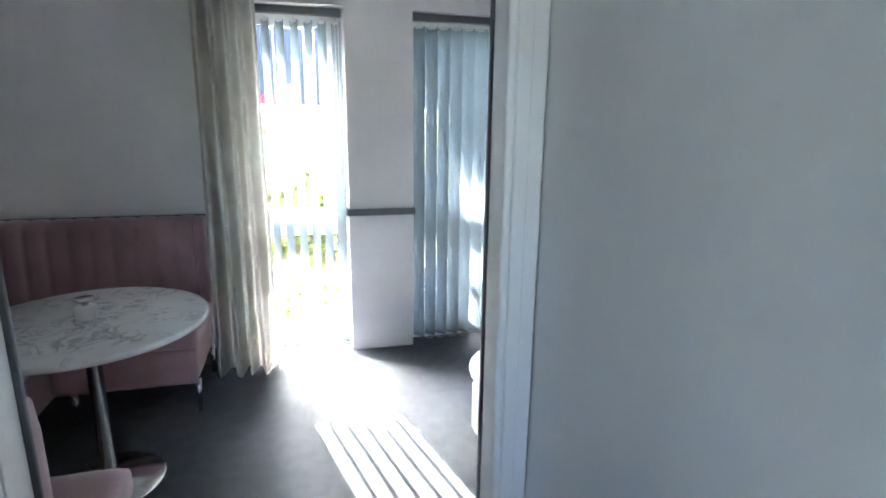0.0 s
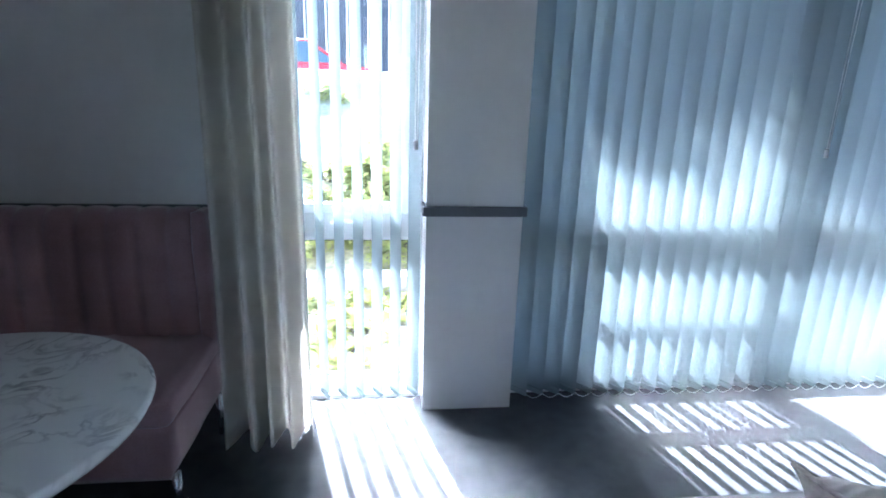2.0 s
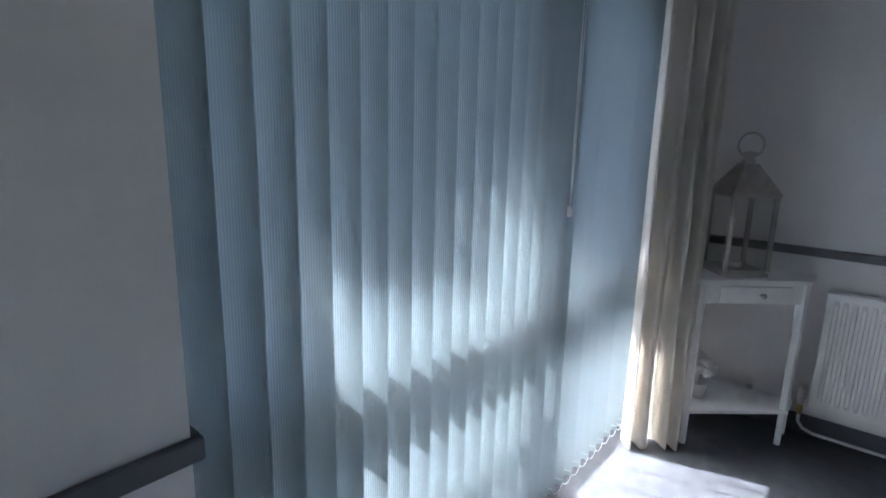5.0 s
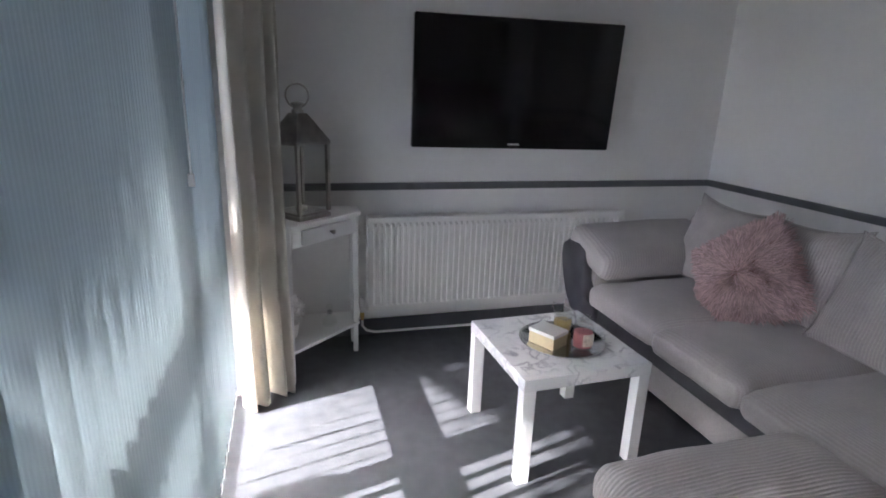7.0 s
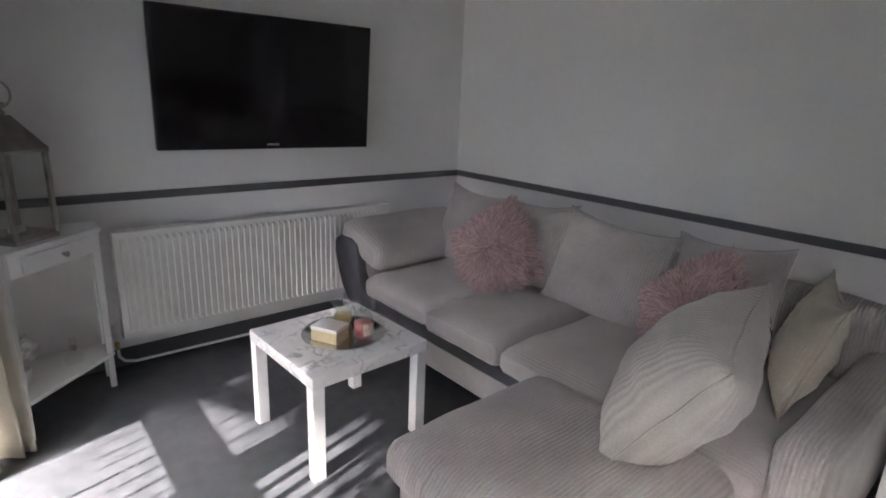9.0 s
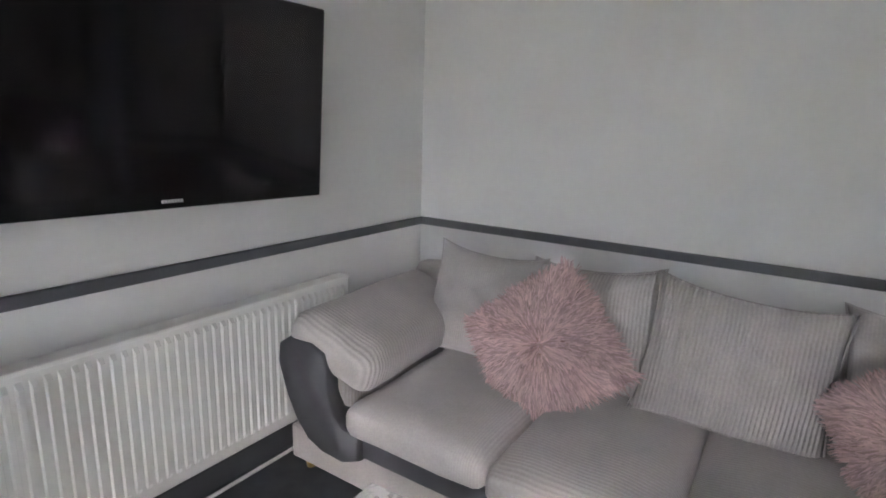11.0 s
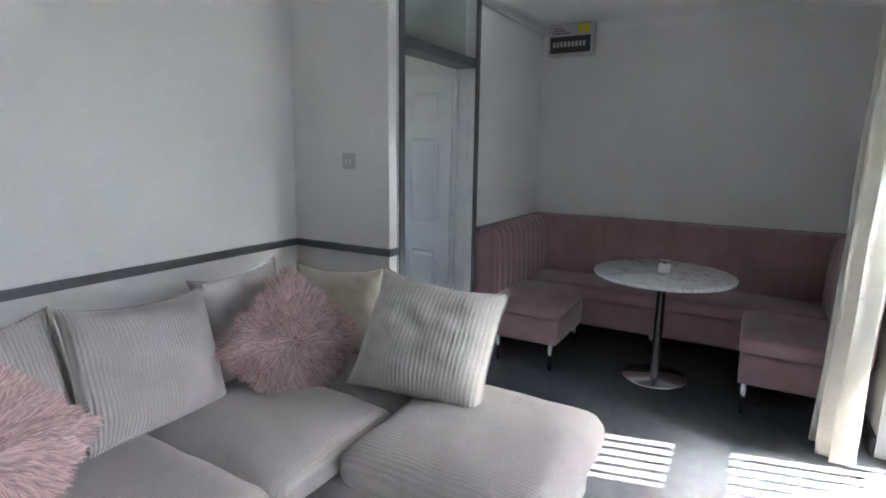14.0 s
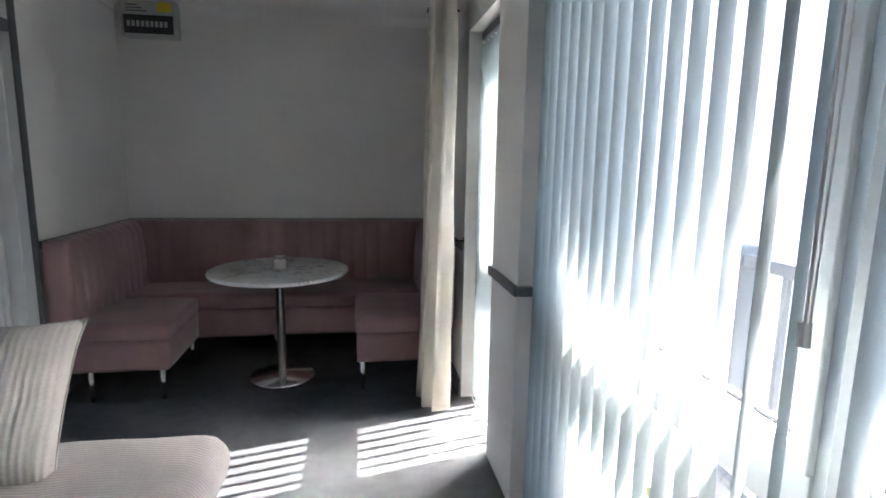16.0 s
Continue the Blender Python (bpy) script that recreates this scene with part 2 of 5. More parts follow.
def box(x0, x1, y0, y1, z0, z1, bevel=0.0, seg=2, bm=None, m=None):
    """A block, with its edges rounded where bevel is given."""
    b = bmesh.new()
    bmesh.ops.create_cube(b, size=1.0)
    for v in b.verts:
        v.co = Vector(((x0 + x1) / 2 + v.co.x * (x1 - x0), (y0 + y1) / 2 + v.co.y * (y1 - y0), (z0 + z1) / 2 + v.co.z * (z1 - z0)))
    if bevel:
        bmesh.ops.bevel(b, geom=b.edges[:], offset=bevel, segments=seg, affect="EDGES", profile=0.5)
    if m is not None:
        bmesh.ops.transform(b, matrix=m, verts=b.verts)
    if bm is None:
        return b
    join(bm, b)
    return bm


def join(bm, other):
    me = bpy.data.meshes.new("tmp")
    other.to_mesh(me)
    other.free()
    bm.from_mesh(me)
    bpy.data.meshes.remove(me)
    return bm


def tube(points, r, sides=8, bm=None, closed=False):
    """A round bar along points; r may be one radius or one for each point."""
    bm = bm or bmesh.new()
    pts = [Vector(p) for p in points]
    rings = []
    for i, p in enumerate(pts):
        a = pts[i - 1] if (i or closed) else p
        b = pts[(i + 1) % len(pts)] if (i < len(pts) - 1 or closed) else p
        d = (b - a).normalized()
        u = d.orthogonal().normalized() if i == 0 else (u0 - d * u0.dot(d)).normalized()
        u0 = u
        w = d.cross(u)
        rr = r[i] if isinstance(r, (list, tuple)) else r
        rings.append([bm.verts.new(p + (u * math.cos(k) + w * math.sin(k)) * rr) for k in [2 * math.pi * j / sides for j in range(sides)]])
    n = len(rings)
    for i in range(n if closed else n - 1):
        a, b = rings[i], rings[(i + 1) % n]
        for j in range(sides):
            bm.faces.new((a[j], a[(j + 1) % sides], b[(j + 1) % sides], b[j]))
    if not closed:
        bm.faces.new(rings[0][::-1])
        bm.faces.new(rings[-1])
    return bm


def lathe(profile, sides=32, bm=None, at=(0, 0, 0)):
    """A turned shape from (radius, height) pairs."""
    bm = bm or bmesh.new()
    rings = []
    for r, z in profile:
        if r < 1e-5:
            rings.append([bm.verts.new((at[0], at[1], at[2] + z))])
        else:
            rings.append([bm.verts.new((at[0] + r * math.cos(a), at[1] + r * math.sin(a), at[2] + z)) for a in [2 * math.pi * j / sides for j in range(sides)]])
    for a, b in zip(rings, rings[1:]):
        for j in range(sides):
            k = (j + 1) % sides
            if len(a) == 1 and len(b) > 1:
                bm.faces.new((a[0], b[k], b[j]))
            elif len(b) == 1 and len(a) > 1:
                bm.faces.new((a[j], a[k], b[0]))
            elif len(a) > 1:
                bm.faces.new((a[j], a[k], b[k], b[j]))
    return bm


def structure(name, bm, material, label, category="", smooth=False):
    return tagged(part(name, bm, material, smooth=smooth), label, category or name.split("_")[0], kind="structure")


# ---- plan ----
XW, XE = -2.65, 2.50          # booth wall, television wall
YN, YS, YD = 3.40, 0.38, 1.07  # window wall, sofa wall, door wall
XR = -0.40                    # face of the return wall with the light switch
H = 2.50
T = 0.28
RAIL = 0.935
NW = (-1.24, -0.59)           # narrow window
BW = (-0.19, 1.93)            # wide window
WTOP = 2.10
DX0, DX1 = -1.41, -0.47       # door frame, outside to outside

# ---- setting ----
fl = box(XW - 0.15, XE + 0.15, YS - 0.15, YN + 0.12, -0.12, 0.0)
box(-1.72, XR - 0.02, -1.7, YS - 0.15, -0.12, 0.0, bm=fl)
structure("floor", fl, FLOOR, "dark charcoal low-pile floor covering with fine flecks", "floor")
cl = box(XW - 0.2, XE + 0.2, YS - 0.2, YN + T, H, H + 0.12)
box(-1.75, XR, -1.72, YS - 0.2, H, H + 0.12, bm=cl)
structure("ceiling", cl, CEIL, "plain white painted ceiling", "ceiling")
wn_bm = box(XW - 0.2, NW[0], YN, YN + T, 0, H)
box(NW[0], NW[1], YN, YN + T, WTOP, H, bm=wn_bm)
box(NW[1], BW[0], YN, YN + T, 0, H, bm=wn_bm)
box(BW[0], BW[1], YN, YN + T, WTOP, H, bm=wn_bm)
box(BW[1], XE + 0.2, YN, YN + T, 0, H, bm=wn_bm)
structure("wall_north", wn_bm, WALL, "white painted wall with two floor-length window openings", "wall")
structure("wall_east", box(XE, XE + 0.2, -0.2, YN, 0, H), WALL, "white painted wall behind the television and radiator", "wall")
structure("wall_south", box(XR, XE, YS - 0.2, YS, 0, H), WALL, "white painted wall behind the corner sofa", "wall")
structure("wall_west", box(XW - 0.2, XW, YD - 0.12, YN, 0, H), WALL, "white painted wall above the pink booth seating", "wall")
wr = box(XR - 0.07, XR, -1.6, YD, 0, H, 0.004)
structure("wall_return", wr, WALL, "short white painted return wall with a light switch", "wall")
structure("wall_door", box(XW, DX0, YD - 0.12, YD, 0, H), WALL, "white painted wall beside the grey door frame", "wall")
structure("wall_hall_west", box(-1.75, -1.63, -1.6, YD - 0.125, 0, H), WALL, "white painted hallway wall", "wall")
# the opening is assumed: out of view, it only lets fill light into the hall
hs = box(-1.75, -1.25, -1.72, -1.6, 0, H)
box(-0.9, XR - 0.07, -1.72, -1.6, 0, H, bm=hs)
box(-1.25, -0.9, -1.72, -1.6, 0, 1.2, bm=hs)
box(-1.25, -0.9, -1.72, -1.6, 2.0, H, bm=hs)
structure("wall_hall_south", hs, WALL, "white painted hallway end wall with an unseen, assumed window opening", "wall")

# coving between wall and ceiling
cv = bmesh.new()
for a, b in (((XW, YD), (XW, YN)), ((XW, YD), (DX0, YD))):
    d = (Vector(b) - Vector(a)).normalized()
    nrm = Vector((-d.y, d.x)) * (-1 if a == (XW, YD) and b == (XW, YN) else 1)
    rows = []
    for k in range(7):
        ang = k / 6 * math.pi / 2
        off, z = 0.07 * (1 - math.sin(ang)), H - 0.07 * (1 - math.cos(ang))
        rows.append([cv.verts.new((*(Vector(p) + nrm * off), z)) for p in (a, b)])
    for r0, r1 in zip(rows, rows[1:]):
        cv.faces.new((r0[0], r0[1], r1[1], r1[0]))
structure("trim_coving", cv, CEIL, "curved white coving along the ceiling edge", "coving", True)


def moulding(name, a, b, z0, z1, out, material, label, category):
    """A flat moulding along a wall from a to b, standing out from it, with softened edges."""
    a, b = Vector(a), Vector(b)
    d = (b - a)
    L = d.length
    d.normalize()
    bm = box(0, L, 0, out, z0, z1, min(out, z1 - z0) * 0.3, 2)
    side = Vector((-d.y, d.x))
    m = Matrix(((d.x, side.x, 0, a.x), (d.y, side.y, 0, a.y), (0, 0, 1, 0), (0, 0, 0, 1)))
    bmesh.ops.transform(bm, matrix=m, verts=bm.verts)
    return structure(name, bm, material, label, category)


RUNS = [
    ("east", (XE - 0.001, YS), (XE - 0.001, YN)), ("south", (XR, YS), (XE - 0.02, YS)),
    ("return", (XR, YD + 0.018), (XR, YS + 0.02)), ("return_end", (XR - 0.07, YD), (XR, YD)),
    ("booth_side", (XW, YD), (DX0, YD)), ("booth_back", (XW, YN), (XW, YD + 0.02)),
    ("booth_window", (NW[0], YN), (XW + 0.02, YN)), ("pier", (BW[0] + 0.016, YN), (NW[1] - 0.016, YN)),
    ("pier_reveal_east", (BW[0], YN + 0.06), (BW[0], YN)), ("pier_reveal_west", (NW[1], YN), (NW[1], YN + 0.10)),
    ("corner", (XE - 0.02, YN), (BW[1], YN)),
]
for nm, a, b in RUNS:
    left = nm in ("east", "south", "return_end", "booth_side")
    moulding("trim_rail_" + nm, a, b, RAIL - 0.042, RAIL, 0.018, GREY, "grey painted dado rail along the wall", "dado rail")
for nm, a, b in RUNS:
    if nm in ("pier_reveal_east", "pier_reveal_west", "pier"):
        continue
    moulding("baseboard_" + nm, a, b, 0.0, 0.10, 0.013, DARKGREY, "dark grey painted skirting board", "skirting board")


# ---- windows ----
def window_unit(name, x0, x1, z0, z1, y, bars, cross, label):
    """White plastic window: outer frame, mullions at bars, a transom band at cross, glazing beads and panes."""
    th = empty(name, pose(0, 0, 0))
    tagged(th, label, "window", kind="structure")
    fw = 0.05
    bm = box(x0, x0 + fw, y, y + 0.07, z0, z1, 0.006)
    box(x1 - fw, x1, y, y + 0.07, z0, z1, 0.006, bm=bm)
    box(x0 + fw, x1 - fw, y, y + 0.07, z1 - fw, z1, 0.006, bm=bm)
    box(x0 + fw, x1 - fw, y, y + 0.07, z0, z0 + fw, 0.006, bm=bm)
    part("window_frame", bm, UPVC, th)
    xs = [x0 + fw] + list(bars) + [x1 - fw]
    for b in bars:
        part("mullion", box(b - 0.035, b + 0.035, y, y + 0.07, z0 + fw, z1 - fw, 0.006), UPVC, th)
    for i in range(len(xs) - 1):
        a = xs[i] + (0.035 if i else 0)
        c = xs[i + 1] - (0.035 if i < len(xs) - 2 else 0)
        part("transom", box(a, c, y - 0.004, y + 0.066, cross[0], cross[1], 0.006), UPVC, th)
        for zz0, zz1, top in ((z0 + fw, cross[0], False), (cross[1], z1 - fw, True)):
            s = 0.045 if top else 0.012
            sash = bmesh.new()
            yy = y - 0.012 if top else y + 0.006
            box(a, a + s, yy, y + 0.05, zz0, zz1, 0.004, bm=sash)
            box(c - s, c, yy, y + 0.05, zz0, zz1, 0.004, bm=sash)
            box(a + s, c - s, yy, y + 0.05, zz0, zz0 + s, 0.004, bm=sash)
            box(a + s, c - s, yy, y + 0.05, zz1 - s, zz1, 0.004, bm=sash)
            part("sash", sash, UPVC, th)
            gs = bmesh.new()
            t = 0.004
            for p, q in (((a + s, zz0 + s), (a + s + t, zz1 - s)), ((c - s - t, zz0 + s), (c - s, zz1 - s)),
                         ((a + s + t, zz0 + s), (c - s - t, zz0 + s + t)), ((a + s + t, zz1 - s - t), (c - s - t, zz1 - s))):
                box(p[0], q[0], y + 0.014, y + 0.03, p[1], q[1], bm=gs)
            part("gasket", gs, BLACK, th, "black rubber glazing seal")
            pane = part("pane", box(a + s, c - s, y + 0.020, y + 0.026, zz0 + s, zz1 - s), GLASS, th, "clear glass pane")
            pane.visible_shadow = False
    part("window_sill", box(x0, x1, YN + 0.12, y + 0.07, -0.02, z0, 0.004), UPVC, th)
    return th


window_unit("window_1", NW[0], NW[1], 0.02, WTOP, 3.58, (), (0.755, 0.865), "tall narrow white plastic window with two panes")


def window_handle(x, z):
    th = tagged(empty("window_handle", pose(x, 3.574, z)), "white plastic window handle on the transom", "window handle")
    part("rose", box(-0.06, 0.06, -0.012, 0.0, -0.014, 0.014, 0.004), UPVC, th)
    part("lever", tube([(0.03, -0.012, 0), (0.03, -0.035, 0), (-0.02, -0.042, 0.002), (-0.085, -0.04, 0.004)], [0.009, 0.009, 0.009, 0.007], 10), UPVC, th, smooth=True)
    return th


window_handle(-0.90, 0.83)
window_unit("window_2", BW[0], BW[1], 0.12, WTOP, 3.58, (1.04,), (0.755, 0.865), "wide white plastic window behind the blinds")
# fin out of view, added to keep sun off the first few slats
structure("wall_outside", box(-0.36, -0.23, YN + T + 0.002, 5.36, -0.15, 2.32, 0.01), WALL, "unseen white wing wall added to shade the west edge of the wide window", "wall")


# ---- door ----
def door_frame():
    th = tagged(empty("door_frame", pose(0, 0, 0)), "dark grey painted door frame with an obscured fanlight", "door frame", kind="structure")
    y0, y1 = YD - 0.125, YD + 0.022
    part("jamb", box(DX0, DX0 + 0.045, y0, y1 - 0.010, 0, H - 0.002, 0.005), WHITE, th, "white painted door lining")
    part("jamb", box(DX1 - 0.045, DX1, y0, y1 - 0.010, 0, H - 0.002, 0.005), WHITE, th, "white painted door lining")
    part("stop", box(DX0 + 0.045, DX0 + 0.06, y0 + 0.03, y1 - 0.06, 0, 2.0, 0.003), WHITE, th)
    part("stop", box(DX1 - 0.06, DX1 - 0.045, y0 + 0.03, y1 - 0.06, 0, 2.0, 0.003), WHITE, th)
    part("face_trim", box(DX0, DX0 + 0.055, y1 - 0.010, y1, 0, H - 0.002, 0.003, 3), GREY, th, "grey painted trim facing the room")
    part("face_trim", box(DX1 - 0.05, DX1, y1 - 0.010, y1, 0, H - 0.002, 0.003, 3), GREY, th, "grey painted trim facing the room")
    part("transom", box(DX0 + 0.065, DX1 - 0.045, y0, y1, 2.0, 2.06, 0.005), GREY, th)
    part("head", box(DX0 + 0.065, DX1 - 0.045, y0, y1, H - 0.05, H - 0.002, 0.005), GREY, th)
    fan = glass("obscured_glass", (0.72, 0.78, 0.76), 0.35)
    part("fanlight", box(DX0 + 0.065, DX1 - 0.045, YD - 0.06, YD - 0.054, 2.06, H - 0.05), fan, th, "obscured glass fanlight")
    bm = bmesh.new()
    for x0, x1 in ((DX1 - 0.075, DX1 - 0.005), (DX0 + 0.005, DX0 + 0.075)):
        box(x0, x1, y0 - 0.022, y0 - 0.002, 0, 2.08, 0.007, 3, bm=bm)
        box(x0 + 0.012, x1 - 0.03, y0 - 0.03, y0 - 0.02, 0, 2.08, 0.005, 3, bm=bm)
    box(DX0 + 0.005, DX1 - 0.005, y0 - 0.022, y0 - 0.002, 2.08, 2.15, 0.007, 3, bm=bm)
    part("architrave", bm, WHITE, th, "white moulded architrave")


door_frame()


def door_leaf(m):
    """Six-panel white door, built from its hinge edge along +x, standing open."""
    th = tagged(empty("door_1", m), "white six-panel door with lever handles standing open into the hallway", "door", kind="structure")
    W, Hh, Td = 0.775, 1.98, 0.035
    bm = box(0, W, 0, Td, 0.012, Hh, 0.002, 1)
    part("leaf", bm, WHITE, th)
    rows = ((0.20, 0.76), (0.93, 1.56), (1.66, 1.86))
    cols = ((0.10, 0.355), (0.42, 0.675))
    for z0, z1 in rows:
        for x0, x1 in cols:
            for face, s in ((Td, 1), (0.0, -1)):
                p = bmesh.new()
                prof = ((0.0, 0.0), (0.004, 0.005), (0.012, 0.005), (0.022, -0.003), (0.034, -0.003), (0.052, 0.003))
                loops = []
                for inset, up in prof:
                    y = face + s * (up + 0.0005)
                    loops.append([p.verts.new(c) for c in ((x0 + inset, y, z0 + inset), (x1 - inset, y, z0 + inset), (x1 - inset, y, z1 - inset), (x0 + inset, y, z1 - inset))])
                for a, b in zip(loops, loops[1:]):
                    for j in range(4):
                        p.faces.new((a[j], a[(j + 1) % 4], b[(j + 1) % 4], b[j]))
                p.faces.new(loops[-1])
                for v in p.verts:
                    v.co.y += s * 0.0035
                part("moulded_panel", p, WHITE, th)
    for face, s in ((Td, 1), (0.0, -1)):
        hb = box(W - 0.085, W - 0.045, face + (0 if s > 0 else -0.009), face + (0.009 if s > 0 else 0), 0.74, 0.91, 0.004)
        plate = part("handle", hb, CHROME, th, "chrome lever handle on a backplate")
        y = face + s * 0.009
        lv = tube([(W - 0.065, y, 0.845), (W - 0.065, y + s * 0.045, 0.845), (W - 0.075, y + s * 0.052, 0.845), (W - 0.12, y + s * 0.05, 0.842), (W - 0.175, y + s * 0.048, 0.835)], [0.010, 0.010, 0.010, 0.009, 0.007], 10)
        part("lever", lv, CHROME, plate, smooth=True)
    for z in (0.2, 1.0, 1.75):
        part("hinge", tube([(-0.004, Td / 2 - 0.012, z - 0.04), (-0.004, Td / 2 - 0.012, z + 0.04)], 0.006, 8), STEEL, th)
    return th


door_leaf(pose(DX0 + 0.05, YD - 0.15, 0, 0, 0, -96))


# ---- vertical blinds ----
def blind(name, x0, x1, y, turn0, turn1, label, wand_x, bow=0.006, jitter=2.0):
    """Headrail with hanging louvres that turn gradually, and the bead chain that links their feet."""
    th = tagged(empty(name, pose(0, 0, 0)), label, "vertical blind")
    part("headrail", box(x0, x1, y - 0.022, y + 0.022, WTOP - 0.045, WTOP - 0.003, 0.004), GREY, th, "grey aluminium headrail")
    pitch, w = 0.079, 0.089
    n = int((x1 - x0 - 0.045) / pitch) + 1
    zb, zt = 0.035, WTOP - 0.075
    slat = bmesh.new()
    cols = 7
    grid = []
    for j in range(cols):
        u = j / (cols - 1) - 0.5
        grid.append([slat.verts.new((u * w, bow * (1 - 4 * u * u), z)) for z in (zb, zb + 0.03, (zb + zt) / 2, zt)])
    for a, b in zip(grid, grid[1:]):
        for k in range(3):
            slat.faces.new((a[k], b[k], b[k + 1], a[k + 1]))
    me = bpy.data.meshes.new("slat")
    slat.to_mesh(me)
    slat.free()
    for p in me.polygons:
        p.use_smooth = True
    me.materials.append(BLIND)
    weight = bpy.data.meshes.new("weight")
    wb = box(-w / 2 + 0.003, w / 2 - 0.003, -0.003, 0.006, zb - 0.004, zb + 0.022, 0.002, 1)
    wb.to_mesh(weight)
    wb.free()
    weight.materials.append(BLIND)
    hook = bpy.data.meshes.new("hanger")
    hb = tube([(0, 0, zt - 0.01), (0, 0, WTOP - 0.04)], 0.004, 6)
    box(-0.028, 0.028, -0.003, 0.003, zt - 0.012, zt + 0.008, 0.002, 1, bm=hb)
    hb.to_mesh(hook)
    hb.free()
    hook.materials.append(CHAIN)
    rnd = random.Random(len(name))
    feet = []
    for i in range(n):
        x = x0 + 0.045 + i * pitch
        f = i / max(1, n - 1)
        ang = -(turn0 + (turn1 - turn0) * f) + rnd.uniform(-jitter, jitter)
        sway = rnd.uniform(-0.4, 0.4)
        for nm, data in (("slat", me), ("weight", weight), ("hanger", hook)):
            ob = new(nm, data)
            ob.matrix_basis = pose(x, y, 0, 0, 0, ang)
            ob.parent = th
        d = Vector((math.cos(radians(ang)), math.sin(radians(ang)), 0))
        feet.append((Vector((x, y, zb + 0.008)) - d * (w / 2 - 0.002), Vector((x, y, zb + 0.008)) + d * (w / 2 - 0.002)))
    for side in (0, 1):
        chain = bmesh.new()
        for a, b in zip(feet, feet[1:]):
            p, q = a[side], b[side]
            tube([p + (q - p) * k / 6 - Vector((0, 0, 0.022 * math.sin(math.pi * k / 6))) for k in range(7)], 0.0016, 5, chain)
        part("bead_chain", chain, CHAIN, th, "white plastic bead chain")
    if wand_x is not None:
        wb = tube([(wand_x, y - 0.055, WTOP - 0.05), (wand_x + 0.004, y - 0.055, 1.18)], 0.0025, 6)
        tube([(wand_x + 0.02, y - 0.055, WTOP - 0.05), (wand_x + 0.012, y - 0.055, 1.18)], 0.0018, 6, wb)
        tube([(wand_x + 0.004, y - 0.055, 1.19), (wand_x + 0.006, y - 0.055, 1.155)], 0.009, 8, wb)
        part("cord", wb, CHAIN, th, "white operating cord with a weight")
    return th


blind("vertical_blind", BW[0] + 0.01, 1.135, 3.465, 46, 57, "pale blue-grey fabric vertical blind across the wide window", 1.12)
blind("vertical_blind", 1.137, BW[1] - 0.005, 3.465, 69, 71, "pale blue-grey fabric vertical blind turned open beside the curtain", None, 0.004, 4.0)
blind("vertical_blind", NW[0] + 0.01, NW[1] - 0.01, 3.49, 58, 58, "pale blue-grey fabric vertical blind in the narrow window, half open", NW[1] - 0.05)


# ---- curtains ----
def curtain(x0, x1, y, folds, depth, label, seed, flare=0.0, outward=0.0, turn=0.0):
    """Gathered eyelet curtain: deep folds at the top that loosen and spread towards the hem."""
    th = tagged(empty("curtain", pose((x0 + x1) / 2, y, 0, 0, 0, turn)), label, "curtain")
    bm = bmesh.new()
    nx, nz = folds * 14, 26
    rnd = random.Random(seed)
    ph = [rnd.uniform(-0.5, 0.5) for _ in range(folds + 2)]
    amp = [rnd.uniform(0.65, 1.25) for _ in range(folds + 2)]
    z0, z1 = 0.012, 2.34
    rows = []
    for k in range(nz + 1):
        s = k / nz
        z = z1 + (z0 - z1) * s
        row = []
        for i in range(nx + 1):
            u = i / nx
            f = (u + 0.10 * math.sin(u * 5.3 + seed) * u * (1 - u) * 4 * 0.6) * folds
            f = max(0.0, min(folds - 1e-6, f))
            j = int(min(f, folds - 1e-6))
            a = amp[j] * (1 - (f - j)) + amp[j + 1] * (f - j)
            p = ph[j] * (1 - (f - j)) + ph[j + 1] * (f - j)
            wave = math.sin(2 * math.pi * (f + p * 0.25 * s))
            spread = 1 + flare * s * s
            x = (u - 0.5) * (x1 - x0) * spread + 0.018 * s * noise.noise((u * 6 + seed, z * 0.8, 1.0))
            d = depth * a * (0.8 + 0.35 * s) * wave + 0.016 * noise.noise((u * 9, z * 1.6, seed)) + outward * s * s
            crumple = 0.016 * max(0, s - 0.9) * 10 * noise.noise((u * 24, z * 8, seed + 3.0))
            row.append(bm.verts.new((x, -d - 0.0 + crumple, z + (0.010 * noise.noise((u * 7, seed, 0)) if k == nz else 0))))
        rows.append(row)
    for a, b in zip(rows, rows[1:]):
        for i in range(nx):
            bm.faces.new((a[i], a[i + 1], b[i + 1], b[i]))
    geo = bmesh.ops.solidify(bm, geom=bm.faces[:], thickness=0.003)
    part("drape", bm, CURTAIN, th, smooth=True)
    for i in range(folds * 2):
        x = (i + 0.5) / (folds * 2) * (x1 - x0) - (x1 - x0) / 2
        ring = tube([(x, math.cos(t) * 0.028, 2.30 + math.sin(t) * 0.028) for t in [2 * math.pi * q / 14 for q in range(14)]], 0.005, 6, closed=True)
        part("eyelet", ring, DARKGREY, th, "dark metal eyelet", smooth=True)
    return th


curtain(-1.38, -1.06, 3.235, 4, 0.068, "cream full-length eyelet curtain gathered beside the booth", 3, 0.10, 0.02)
curtain(1.74, 2.02, 3.275, 4, 0.05, "cream full-length eyelet curtain gathered beside the corner table", 8, 0.0, 0.02, -52)


